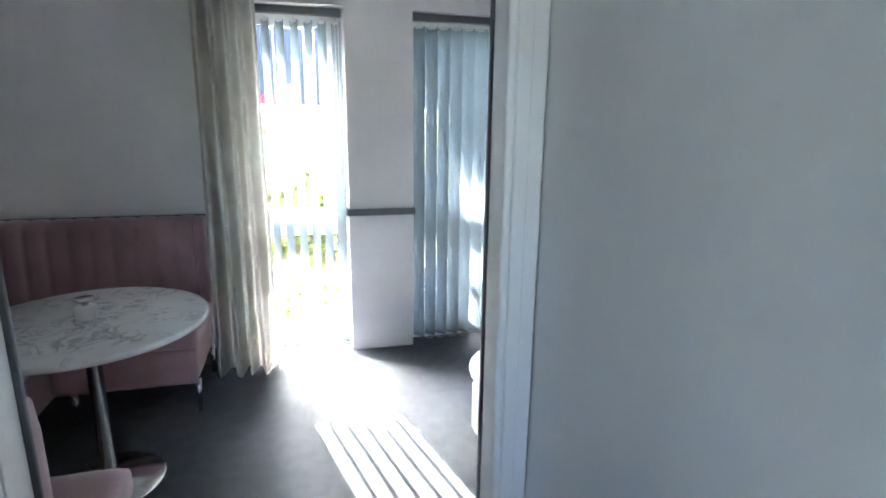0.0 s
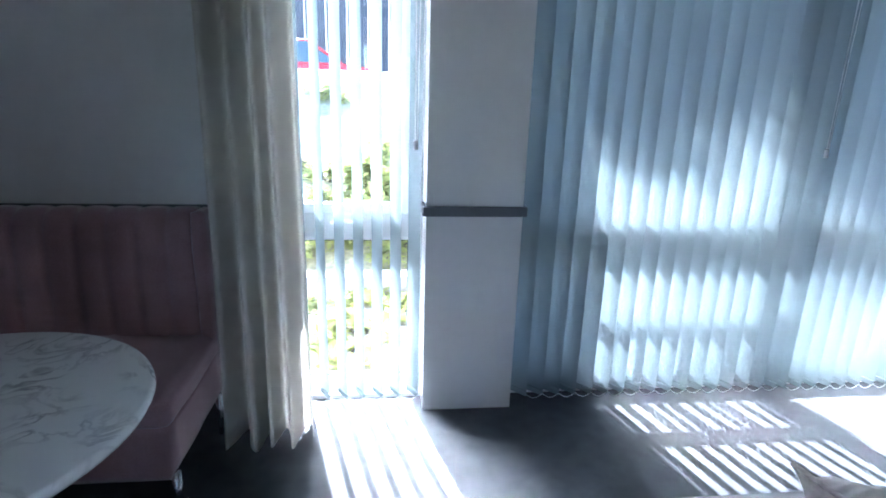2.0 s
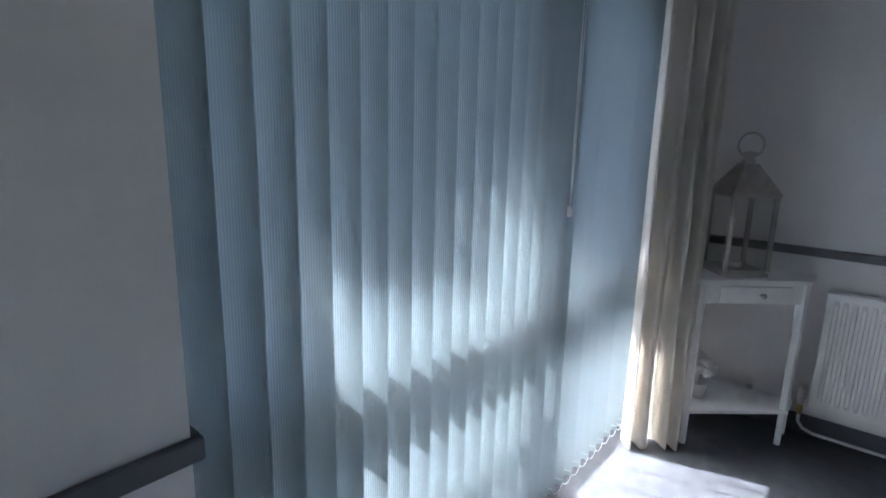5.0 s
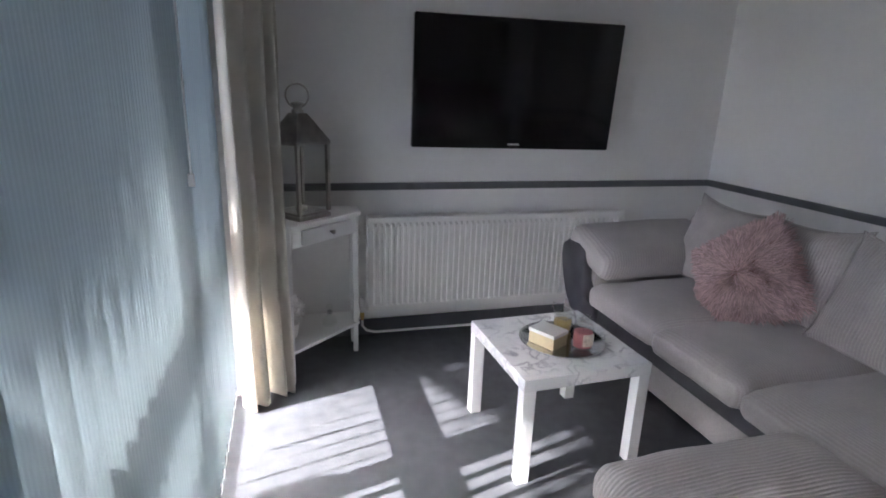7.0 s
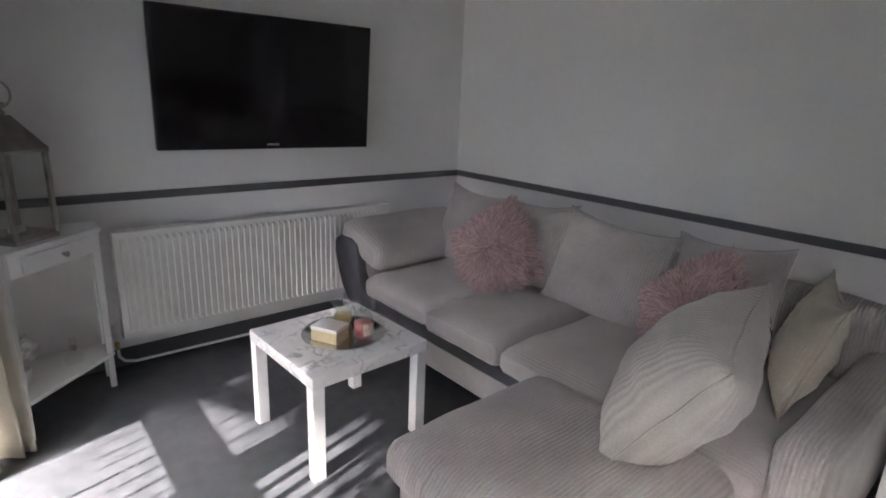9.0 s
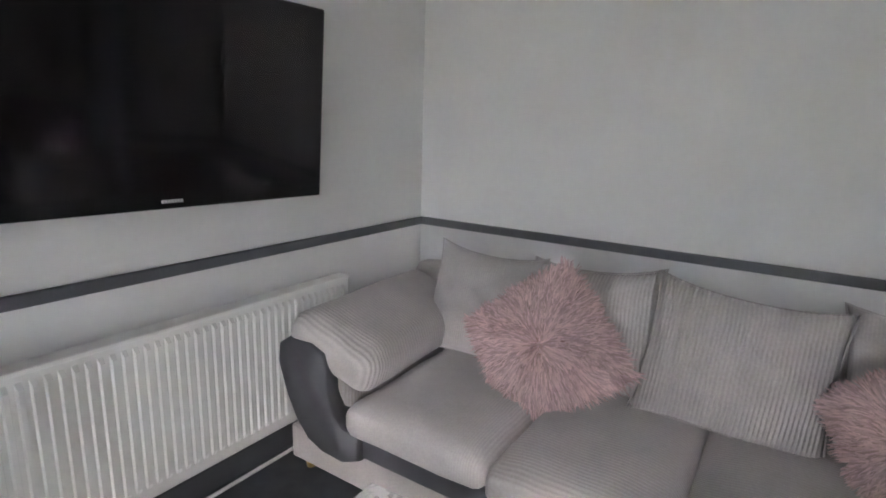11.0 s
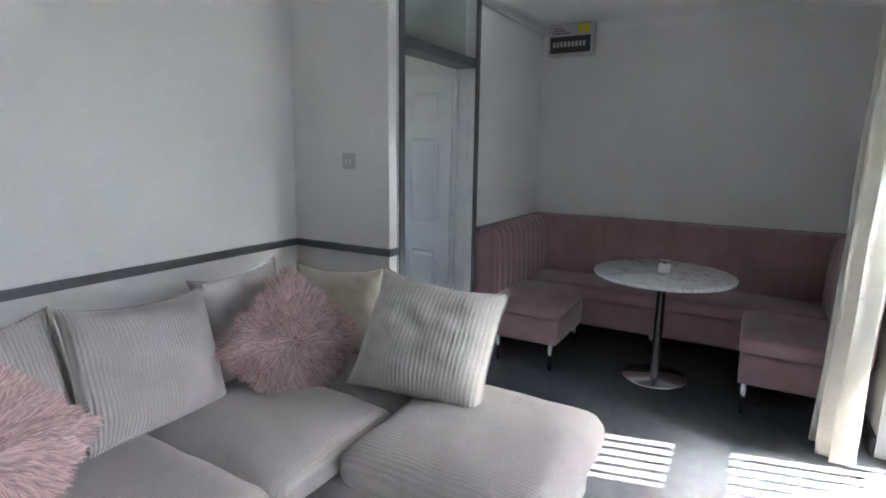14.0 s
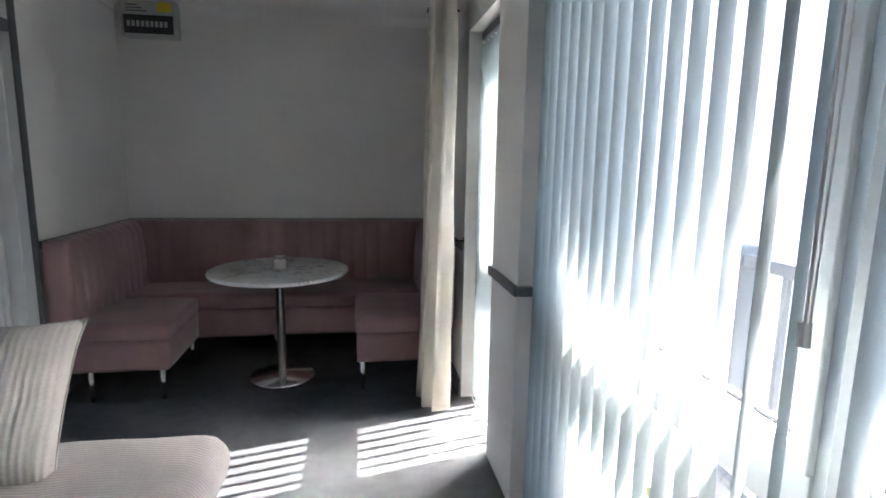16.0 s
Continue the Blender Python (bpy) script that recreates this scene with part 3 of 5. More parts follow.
def curtain_pole():
    th = tagged(empty("curtain_pole", pose(0, 3.24, 2.30)), "dark metal curtain pole above the windows", "curtain pole")
    part("pole", tube([(-1.62, 0, 0), (2.2, 0, 0)], 0.013, 12), BLACK, th, smooth=True)
    for x in (-1.64, 2.22):
        part("finial", lathe([(0, -0.025), (0.018, -0.018), (0.025, 0), (0.018, 0.018), (0, 0.025)], 14), BLACK, th, smooth=True, m=pose(x, 0, 0))
    for x in (-1.55, 0.3, 2.1):
        part("bracket", tube([(x, 0, -0.015), (x, 0.08, -0.015), (x, YN - 3.24, -0.015)], 0.007, 8), BLACK, th)
    return th


curtain_pole()


def tieback_hook(x, y):
    th = tagged(empty("tieback_hook", pose(x, y, 0.95)), "small dark metal curtain tieback hook", "hook", "tieback hooks")
    part("plate", box(-0.012, 0.012, -0.006, 0.0, -0.025, 0.025, 0.003), BLACK, th)
    part("hook", tube([(0, 0, 0), (0, -0.03, 0), (0.004, -0.045, 0.005), (0.004, -0.048, 0.02)], 0.006, 8), BLACK, th, smooth=True)
    return th


tieback_hook(-1.26, YN)
tieback_hook(1.955, YN)


# ---- television wall ----
def television():
    """Wall-mounted set leaning slightly forwards and turned a little on its bracket."""
    W, Hh = 1.19, 0.70
    th = tagged(empty("television", pose(2.385, 1.885, 1.49, 0, 0, -90)), "large black flat-screen television mounted on the wall", "television")
    tilt = pose(0, 0, 0, 4.0, 0, -4.5)
    bm = box(-W / 2, W / 2, -0.012, 0.035, -Hh / 2, Hh / 2, 0.008, 3)
    part("casing", bm, BLACK, th, m=tilt)
    part("screen", box(-W / 2 + 0.026, W / 2 - 0.026, -0.0155, -0.0125, -Hh / 2 + 0.055, Hh / 2 - 0.026), SCREEN, th, "dark switched-off glossy screen", m=tilt)
    bars = bmesh.new()
    for i in range(7):
        box(-0.035 + i * 0.010, -0.035 + i * 0.010 + 0.0075, -0.0150, -0.0122, -Hh / 2 + 0.021, -Hh / 2 + 0.031, bm=bars)
    part("badge", bars, GREYPL, th, "small grey badge", m=tilt)
    part("wall_bracket", box(-0.2, 0.2, 0.03, 0.10, -0.15, 0.15, 0.01), BLACK, th)
    return th


television()


def radiator():
    y0, y1, z0, z1 = 1.08, 2.725, 0.185, 0.75
    th = tagged(empty("radiator", pose(2.46, (y0 + y1) / 2, z0)), "white ribbed panel radiator under the television", "radiator")
    L, Hh = y1 - y0, z1 - z0
    bm = bmesh.new()
    n = int(L / 0.0345)
    pts = []
    for i in range(n):
        c = -L / 2 + 0.02 + (L - 0.04) * (i + 0.5) / n
        p = (L - 0.04) / n
        for dy, dx in ((-0.5, 0.0), (-0.30, 0.0), (-0.20, 0.011), (0.20, 0.011), (0.30, 0.0)):
            pts.append((c + dy * p, dx))
    pts = [(-L / 2, 0.0)] + pts + [(L / 2, 0.0)]
    zs = [(0.0, 0.0), (0.03, 0.0), (0.05, 1.0), (Hh - 0.05, 1.0), (Hh - 0.03, 0.0), (Hh - 0.01, 0.0)]
    rows = [[bm.verts.new((-0.062 - d * k, y, z)) for y, d in pts] for z, k in zs]
    for a, b in zip(rows, rows[1:]):
        for i in range(len(pts) - 1):
            bm.faces.new((a[i], a[i + 1], b[i + 1], b[i]))
    box(-0.060, -0.045, -L / 2, L / 2, 0.0, Hh - 0.012, bm=bm)
    part("front_panel", bm, RADW, th)
    part("back_panel", box(-0.012, 0.0, -L / 2, L / 2, 0.0, Hh - 0.012), RADW, th)
    part("side_cover", box(-0.066, 0.004, -L / 2 - 0.004, -L / 2 + 0.002, 0.0, Hh, 0.002), RADW, th)
    part("side_cover", box(-0.066, 0.004, L / 2 - 0.002, L / 2 + 0.004, 0.0, Hh, 0.002), RADW, th)
    grille = box(-0.068, 0.004, -L / 2 - 0.004, L / 2 + 0.004, Hh - 0.012, Hh + 0.004, 0.004)
    part("top_grille", grille, RADW, th)
    for dy in (-L / 2 + 0.1, L / 2 - 0.1):
        part("bracket", box(-0.002, 0.038, dy - 0.015, dy + 0.015, 0.05, Hh - 0.05), RADW, th)
    valve = part("valve", lathe([(0, 0.0), (0.012, 0.0), (0.012, 0.025), (0.019, 0.03), (0.019, 0.075), (0.012, 0.09), (0, 0.092)], 14), PLASTIC, th, "white radiator valve with a brass body", True, pose(-0.03, L / 2 + 0.035, -0.01))
    part("valve_body", lathe([(0, -0.05), (0.010, -0.05), (0.013, -0.02), (0.010, 0.0), (0, 0.0)], 12), BRASS, valve, smooth=True)
    part("pipe", tube([(-0.03, L / 2 + 0.035, -0.05), (-0.03, L / 2 + 0.033, -0.10), (-0.035, L / 2 + 0.01, -0.128), (-0.045, L / 2 - 0.04, -0.138), (-0.055, L / 2 - 0.7, -0.140), (-0.055, -L / 2 + 0.05, -0.142), (-0.03, -L / 2 - 0.02, -0.10), (-0.03, -L / 2 - 0.025, 0.02)], 0.0075, 8), RADW, th, "white painted heating pipe", True)
    return th


radiator()


def corner_table():
    """White corner stand: bowed-off top with a drawer, three turned-in legs and a low shelf."""
    th = tagged(empty("corner_table", pose(0, 0, 0)), "white painted corner table with a small drawer and low shelf", "side table")
    A, B, C = Vector((2.00, 3.15)), Vector((2.29, 2.83)), Vector((2.32, 3.17))

    def prism(scale, z0, z1, bevel, pts=None):
        pts = pts or [Vector((1.975, 3.30)), Vector((1.975, 3.145)), Vector((2.285, 2.79)), Vector((2.44, 2.79)), Vector((2.44, 3.30))]
        c = sum(pts, Vector((0, 0))) / len(pts)
        bm = bmesh.new()
        lo = [bm.verts.new((*(c + (p - c) * scale), z0)) for p in pts]
        hi = [bm.verts.new((*(c + (p - c) * scale), z1)) for p in pts]
        bm.faces.new(lo[::-1])
        bm.faces.new(hi)
        for i in range(len(pts)):
            j = (i + 1) % len(pts)
            bm.faces.new((lo[i], lo[j], hi[j], hi[i]))
        bmesh.ops.bevel(bm, geom=bm.edges[:], offset=bevel, segments=2, affect="EDGES")
        return bm

    part("tabletop", prism(1.03, 0.795, 0.815, 0.004), WHITE, th)
    part("apron", prism(0.95, 0.705, 0.795, 0.002), WHITE, th)
    part("shelf", prism(0.99, 0.165, 0.183, 0.003), WHITE, th)
    a, b = Vector((1.985, 3.150)), Vector((2.283, 2.805))
    d = (b - a).normalized()
    nrm = Vector((-d.y, d.x)) * -1
    if nrm.x > 0:
        nrm = -nrm
    mid = (a + b) / 2
    ang = math.degrees(math.atan2(d.y, d.x))
    dr = part("drawer", box(-0.165, 0.165, -0.012, 0.006, -0.036, 0.036, 0.003), WHITE, th, m=pose(mid.x + nrm.x * 0.004, mid.y + nrm.y * 0.004, 0.75, 0, 0, ang))
    part("knob", lathe([(0, 0.0), (0.006, 0.0), (0.006, 0.012), (0.012, 0.018), (0.012, 0.024), (0, 0.028)], 14), STEEL, dr, "small metal knob", True, pose(0.02, -0.012, 0, 90, 0, 0))
    for (x, y), (tx, ty) in (((1.995, 3.165), (0, 0)), ((2.29, 2.815), (0, 0)), ((2.42, 3.28), (0, 0)), ((1.995, 3.285), (0, 0)), ((2.42, 2.815), (0, 0))):
        lg = box(-0.017, 0.017, -0.017, 0.017, 0, 0.795, 0.003)
        for v in lg.verts:
            if v.co.z < 0.1:
                v.co.x *= 0.75
                v.co.y *= 0.75
        part("leg", lg, WHITE, th, m=pose(x, y, 0, 0, 0, 0))
    return th


corner_table()


def lantern(m):
    """Tall metal lantern: square base, glazed cage, pyramid roof, neck and ring handle."""
    th = tagged(empty("lantern", m), "tall aged-silver metal candle lantern with a ring handle", "lantern")
    w, h = 0.095, 0.36
    bm = box(-w - 0.008, w + 0.008, -w - 0.008, w + 0.008, 0, 0.02, 0.003)
    box(-w, w, -w, w, 0.02, 0.032, 0.002, bm=bm)
    part("base", bm, STEEL, th)
    for sx in (-1, 1):
        for sy in (-1, 1):
            part("post", box(sx * w - 0.009, sx * w + 0.009, sy * w - 0.009, sy * w + 0.009, 0.03, h, 0.002), STEEL, th)
    rim = bmesh.new()
    for s in (-1, 1):
        box(-w - 0.012, w + 0.012, s * w - 0.012, s * w + 0.012, h, h + 0.016, 0.002, bm=rim)
        box(s * w - 0.012, s * w + 0.012, -w - 0.0125, w + 0.0125, h + 0.0005, h + 0.0155, 0.002, bm=rim)
    part("rim", rim, STEEL, th)
    for s in (-1, 1):
        part("pane", box(-w + 0.009, w - 0.009, s * w - 0.001, s * w + 0.001, 0.035, h), THIN, th)
        part("pane", box(s * w - 0.001, s * w + 0.001, -w + 0.009, w - 0.009, 0.035, h), THIN, th)
    roof = bmesh.new()
    lo = [roof.verts.new((sx * (w + 0.014), sy * (w + 0.014), h + 0.014)) for sx, sy in ((-1, -1), (1, -1), (1, 1), (-1, 1))]
    hi = [roof.verts.new((sx * 0.03, sy * 0.03, h + 0.145)) for sx, sy in ((-1, -1), (1, -1), (1, 1), (-1, 1))]
    for i in range(4):
        j = (i + 1) % 4
        roof.faces.new((lo[i], lo[j], hi[j], hi[i]))
    roof.faces.new(hi)
    bmesh.ops.solidify(roof, geom=roof.faces[:], thickness=0.003)
    part("roof", roof, STEEL, th)
    part("neck", lathe([(0.028, 0), (0.028, 0.015), (0.022, 0.018), (0.022, 0.035), (0.032, 0.04), (0.032, 0.048), (0, 0.055)], 16), STEEL, th, smooth=True, m=pose(0, 0, h + 0.145))
    part("handle", tube([(math.cos(a) * 0.055, 0.03 * (1 - math.cos(2 * a)) * 0, h + 0.225 + math.sin(a) * 0.055) for a in [2 * math.pi * q / 24 for q in range(24)]], 0.005, 8, closed=True), STEEL, th, "ring handle", True, pose(0, 0, 0, 0, 0, 35))
    part("candle_stub", lathe([(0, 0.032), (0.03, 0.032), (0.03, 0.05), (0.02, 0.055), (0, 0.05)], 16), PLASTIC, th, smooth=True)
    return th


lantern(pose(2.21, 3.09, 0.8165, 0, 0, 40))


def perfume_bottle(m):
    th = tagged(empty("perfume_bottle", m), "small clear glass bottle with a round stopper", "bottle")
    part("body", lathe([(0, 0), (0.035, 0), (0.042, 0.012), (0.036, 0.04), (0.014, 0.055), (0.012, 0.066), (0, 0.066)], 20), THIN, th, smooth=True)
    part("collar", lathe([(0.0125, 0.066), (0.016, 0.068), (0.016, 0.08), (0, 0.08)], 16), CHROME, th, smooth=True)
    part("stopper", lathe([(0, 0.08), (0.008, 0.082), (0.020, 0.10), (0.014, 0.118), (0, 0.124)], 16), THIN, th, smooth=True)
    return th


perfume_bottle(pose(2.27, 2.96, 0.1835))


def flower_ornament(m):
    th = tagged(empty("flower_ornament", m), "white artificial flower head in a small white pot", "ornament")
    part("pot", lathe([(0, 0), (0.035, 0), (0.048, 0.07), (0.045, 0.075), (0.04, 0.07), (0, 0.06)], 20), PLASTIC, th, smooth=True)
    bm = bmesh.new()
    rnd = random.Random(4)
    for i in range(90):
        a, c = rnd.uniform(0, 2 * math.pi), rnd.uniform(-0.5, 1)
        s = math.sqrt(1 - c * c)
        p = Vector((math.cos(a) * s, math.sin(a) * s, c)) * 0.075 + Vector((0, 0, 0.15))
        nrm = (p - Vector((0, 0, 0.15))).normalized()
        u = nrm.orthogonal().normalized()
        w = nrm.cross(u)
        k = rnd.uniform(0.014, 0.024)
        vs = [bm.verts.new(p + u * math.cos(t) * k + w * math.sin(t) * k + nrm * 0.008 * math.cos(2 * t)) for t in [2 * math.pi * q / 6 for q in range(6)]]
        bm.faces.new(vs)
    part("petals", bm, PLASTIC, th, "white cloth petals")
    part("stem", tube([(0, 0, 0.06), (0.003, 0, 0.15)], 0.004, 6), PLASTIC, th)
    return th


flower_ornament(pose(2.16, 3.17, 0.1835))


# ---- coffee table ----
def coffee_table(m):
    """Square side table with flush square legs; top covered in marble-effect film."""
    th = tagged(empty("coffee_table", m), "square white side table with a marble-effect top", "coffee table")
    s = 0.275
    part("tabletop", box(-s, s, -s, s, 0.40, 0.45, 0.002), MARBLE, th, "marble-effect white top")
    for sx in (-1, 1):
        for sy in (-1, 1):
            x, y = sx * (s - 0.026), sy * (s - 0.026)
            part("leg", box(x - 0.025, x + 0.025, y - 0.025, y + 0.025, 0, 0.40, 0.002), WHITE, th)
    return th


TBL = pose(1.325, 2.09, 0, 0, 0, 2)
coffee_table(TBL)


def tray(m):
    th = tagged(empty("tray", m), "round silver metal tray on the coffee table", "tray")
    part("dish", lathe([(0, 0.0), (0.150, 0.0), (0.172, 0.010), (0.178, 0.012), (0.178, 0.015), (0.170, 0.0135), (0.149, 0.004), (0, 0.004)], 48), CHROME, th, smooth=True)
    return th


tray(pose(1.31, 2.07, 0.4505))


def candle_jar(m, h, r, wax, wax_name, label, lid_ring):
    th = tagged(empty("candle_jar", m), label, "candle jar")
    part("glass", lathe([(0, 0.0), (r * 0.9, 0.0), (r, 0.008), (r, h * 0.66), (r * 0.92, h * 0.74), (r * 0.72, h * 0.80), (r * 0.72, h * 0.86), (r * 0.68, h * 0.86), (r * 0.68, h * 0.8), (r * 0.93, h * 0.66), (r * 0.93, 0.012), (0, 0.010)], 28), THIN, th, smooth=True)
    w = mat(wax_name, wax, 0.5, 0, 10, 0.08)
    part("wax", lathe([(0, 0.012), (r * 0.90, 0.012), (r * 0.90, h * 0.50), (r * 0.7, h * 0.505), (0, h * 0.5)], 24), w, th, smooth=True)
    part("wick", tube([(0, 0, h * 0.5), (0.002, 0, h * 0.5 + 0.012)], 0.0012, 5), BLACK, th)
    if lid_ring:
        part("lid", lathe([(0, h * 0.865), (r * 0.74, h * 0.865), (r * 0.78, h * 0.90), (r * 0.74, h * 0.96), (r * 0.4, h), (0, h)], 24), THIN, th, "clear glass lid", True)
    lab = bmesh.new()
    rows = [[lab.verts.new((math.cos(a) * (r + 0.0008), math.sin(a) * (r + 0.0008), z)) for a in [radians(150 + q * 12) for q in range(9)]] for z in (h * 0.16, h * 0.52)]
    for i in range(8):
        lab.faces.new((rows[0][i], rows[0][i + 1], rows[1][i + 1], rows[1][i]))
    part("label", lab, mat(wax_name + "_label", (0.62, 0.52, 0.40), 0.6, 0, 60, 0.25), th, "printed paper label", True)
    return th


candle_jar(pose(1.23, 2.02, 0.4555), 0.145, 0.042, (0.55, 0.17, 0.17), "red_wax", "glass candle jar with red wax and a glass lid", True)


def clip_jar(m):
    th = tagged(empty("clip_jar", m), "glass clip-top jar candle with a wire bail", "candle jar")
    r, h = 0.042, 0.09
    part("glass", lathe([(0, 0), (r * 0.8, 0), (r, 0.02), (r, h * 0.7), (r * 0.8, h), (r * 0.76, h), (r * 0.93, h * 0.68), (r * 0.92, 0.02), (0, 0.008)], 26), THIN, th, smooth=True)
    part("wax", lathe([(0, 0.01), (r * 0.85, 0.012), (r * 0.9, 0.05), (0, 0.05)], 22), mat("amber_wax", (0.45, 0.33, 0.14), 0.5, 0, 10, 0.1), th, smooth=True)
    part("lid", lathe([(r * 0.6, h + 0.004), (r * 0.86, h + 0.004), (r * 0.9, h + 0.012), (r * 0.8, h + 0.02), (0, h + 0.024)], 24), THIN, th, smooth=True)
    part("wire_bail", tube([(r * math.cos(a), r * math.sin(a) * 1.04, h - 0.01 + 0.012 * math.sin(a * 2)) for a in [2 * math.pi * q / 20 for q in range(20)]], 0.0016, 6, closed=True), CHROME, th, smooth=True)
    part("clasp", tube([(r, 0, h - 0.01), (r + 0.018, 0, h + 0.006), (r + 0.012, 0, h + 0.026), (r * 0.5, 0, h + 0.028), (-r - 0.01, 0, h + 0.02), (-r - 0.014, 0, h - 0.01)], 0.0018, 6), CHROME, th, smooth=True)
    return th


clip_jar(pose(1.40, 2.02, 0.4555, 0, 0, 30))


def soap_box(m):
    th = tagged(empty("gift_box", m), "small cream box with a white lid on the tray", "box")
    part("box_body", box(-0.062, 0.062, -0.048, 0.048, 0, 0.05, 0.002), mat("cream_card", (0.60, 0.50, 0.30), 0.6, 0, 20, 0.08), th)
    part("lid", box(-0.064, 0.064, -0.050, 0.050, 0.05, 0.066, 0.002), mat("white_card", (0.76, 0.75, 0.73), 0.6, 0, 20, 0.03), th, "white card lid")
    return th


soap_box(pose(1.30, 2.14, 0.455, 0, 0, 28))


# ---- soft things ----
def pillow_mesh(w, h, t, seed, n=26, wrinkle=0.017, ear=0.014, bm=None):
    """Stuffed cushion standing in the xz plane: bulging middle, pinched corners, creases."""
    bm = bm or bmesh.new()
    grids = []
    for s in (1, -1):
        g = []
        for i in range(n + 1):
            row = []
            for j in range(n + 1):
                u, v = i / n * 2 - 1, j / n * 2 - 1
                edge = min(1 - abs(u), 1 - abs(v))
                body = ((1 - abs(u) ** 2.4) * (1 - abs(v) ** 2.4)) ** 0.5
                pull = 1 - 0.03 * (1 - v * v) * abs(u) ** 6
                pull2 = 1 - 0.03 * (1 - u * u) * abs(v) ** 6
                x, z = u * w / 2 * pull, v * h / 2 * pull2
                k = abs(u * v) ** 5
                x += ear * k * (1 if u > 0 else -1)
                z += ear * k * (1 if v > 0 else -1)
                crease = wrinkle * (noise.noise((u * 2.2 + seed, v * 2.2, s)) + 0.6 * noise.noise((u * 5 + seed, v * 4, s * 2.0))) * min(1, edge * 5)
                y = s * (t / 2 * body) + crease
                z -= 0.02 * (1 - u * u) * (v > 0) * v
                row.append((x, y, z))
            g.append(row)
        grids.append(g)
    vs = {}
    for s in (0, 1):
        for i in range(n + 1):
            for j in range(n + 1):
                rim = i in (0, n) or j in (0, n)
                if s and rim:
                    vs[s, i, j] = vs[0, i, j]
                else:
                    vs[s, i, j] = bm.verts.new(grids[s][i][j])
    for s in (0, 1):
        for i in range(n):
            for j in range(n):
                q = [vs[s, i, j], vs[s, i + 1, j], vs[s, i + 1, j + 1], vs[s, i, j + 1]]
                bm.faces.new(q if s == 0 else q[::-1])
    return bm


def cushion(m, w, h, t, material, label, seed, strip=False):
    th = tagged(empty("cushion", m), label, "cushion", "sofa cushions")
    part("cover", pillow_mesh(w, h, t, seed), material, th, smooth=True)
    seam = []
    for k in range(48):
        a = k / 48 * 4
        side, f = int(a), (a - int(a)) * 2 - 1
        u, v = ((f, -1), (1, f), (-f, 1), (-1, -f))[side]
        x, z = u * w / 2 * (1 - 0.03 * (1 - v * v) * abs(u) ** 6), v * h / 2 * (1 - 0.03 * (1 - u * u) * abs(v) ** 6)
        kk = abs(u * v) ** 5 * 0.014
        z -= 0.02 * (1 - u * u) * (v > 0) * v
        seam.append((x + math.copysign(kk, u), 0.002 * math.sin(k * 5.0), z + math.copysign(kk, v)))
    part("piping", tube(seam, 0.0045, 6, closed=True), material, th, smooth=True)
    if strip:
        bm = bmesh.new()
        rnd = random.Random(5)
        for i in range(11):
            for cc in range(5):
                v = -0.84 + i * 0.165 + (cc % 2) * 0.07 + rnd.uniform(-0.025, 0.025)
                u = 0.46 + cc * 0.105 + rnd.uniform(-0.02, 0.02)
                ru, rv = rnd.uniform(0.028, 0.042), rnd.uniform(0.045, 0.062)
                ring = []
                for q in range(10):
                    uu, vv = u + ru * math.cos(q * math.pi / 5), v + rv * math.sin(q * math.pi / 5)
                    uu, vv = min(0.985, uu), max(-0.985, min(0.985, vv))
                    bd = ((1 - abs(uu) ** 2.4) * (1 - abs(vv) ** 2.4)) ** 0.5
                    fold = 0.017 * (noise.noise((uu * 2.2 + seed, vv * 2.2, -1)) + 0.6 * noise.noise((uu * 5 + seed, vv * 4, -2.0))) * min(1, min(1 - abs(uu), 1 - abs(vv)) * 5)
                    zz = vv * h / 2 * (1 - 0.03 * (1 - uu * uu) * abs(vv) ** 6) - 0.02 * (1 - uu * uu) * (vv > 0) * vv
                    ring.append(bm.verts.new((uu * w / 2 * (1 - 0.03 * (1 - vv * vv) * abs(uu) ** 6), -t / 2 * bd + fold - 0.005, zz)))
                bm.faces.new(ring)
        part("patterned_gusset", bm, BLACK, th, "dark animal-print marks along the seam", True)
    return th


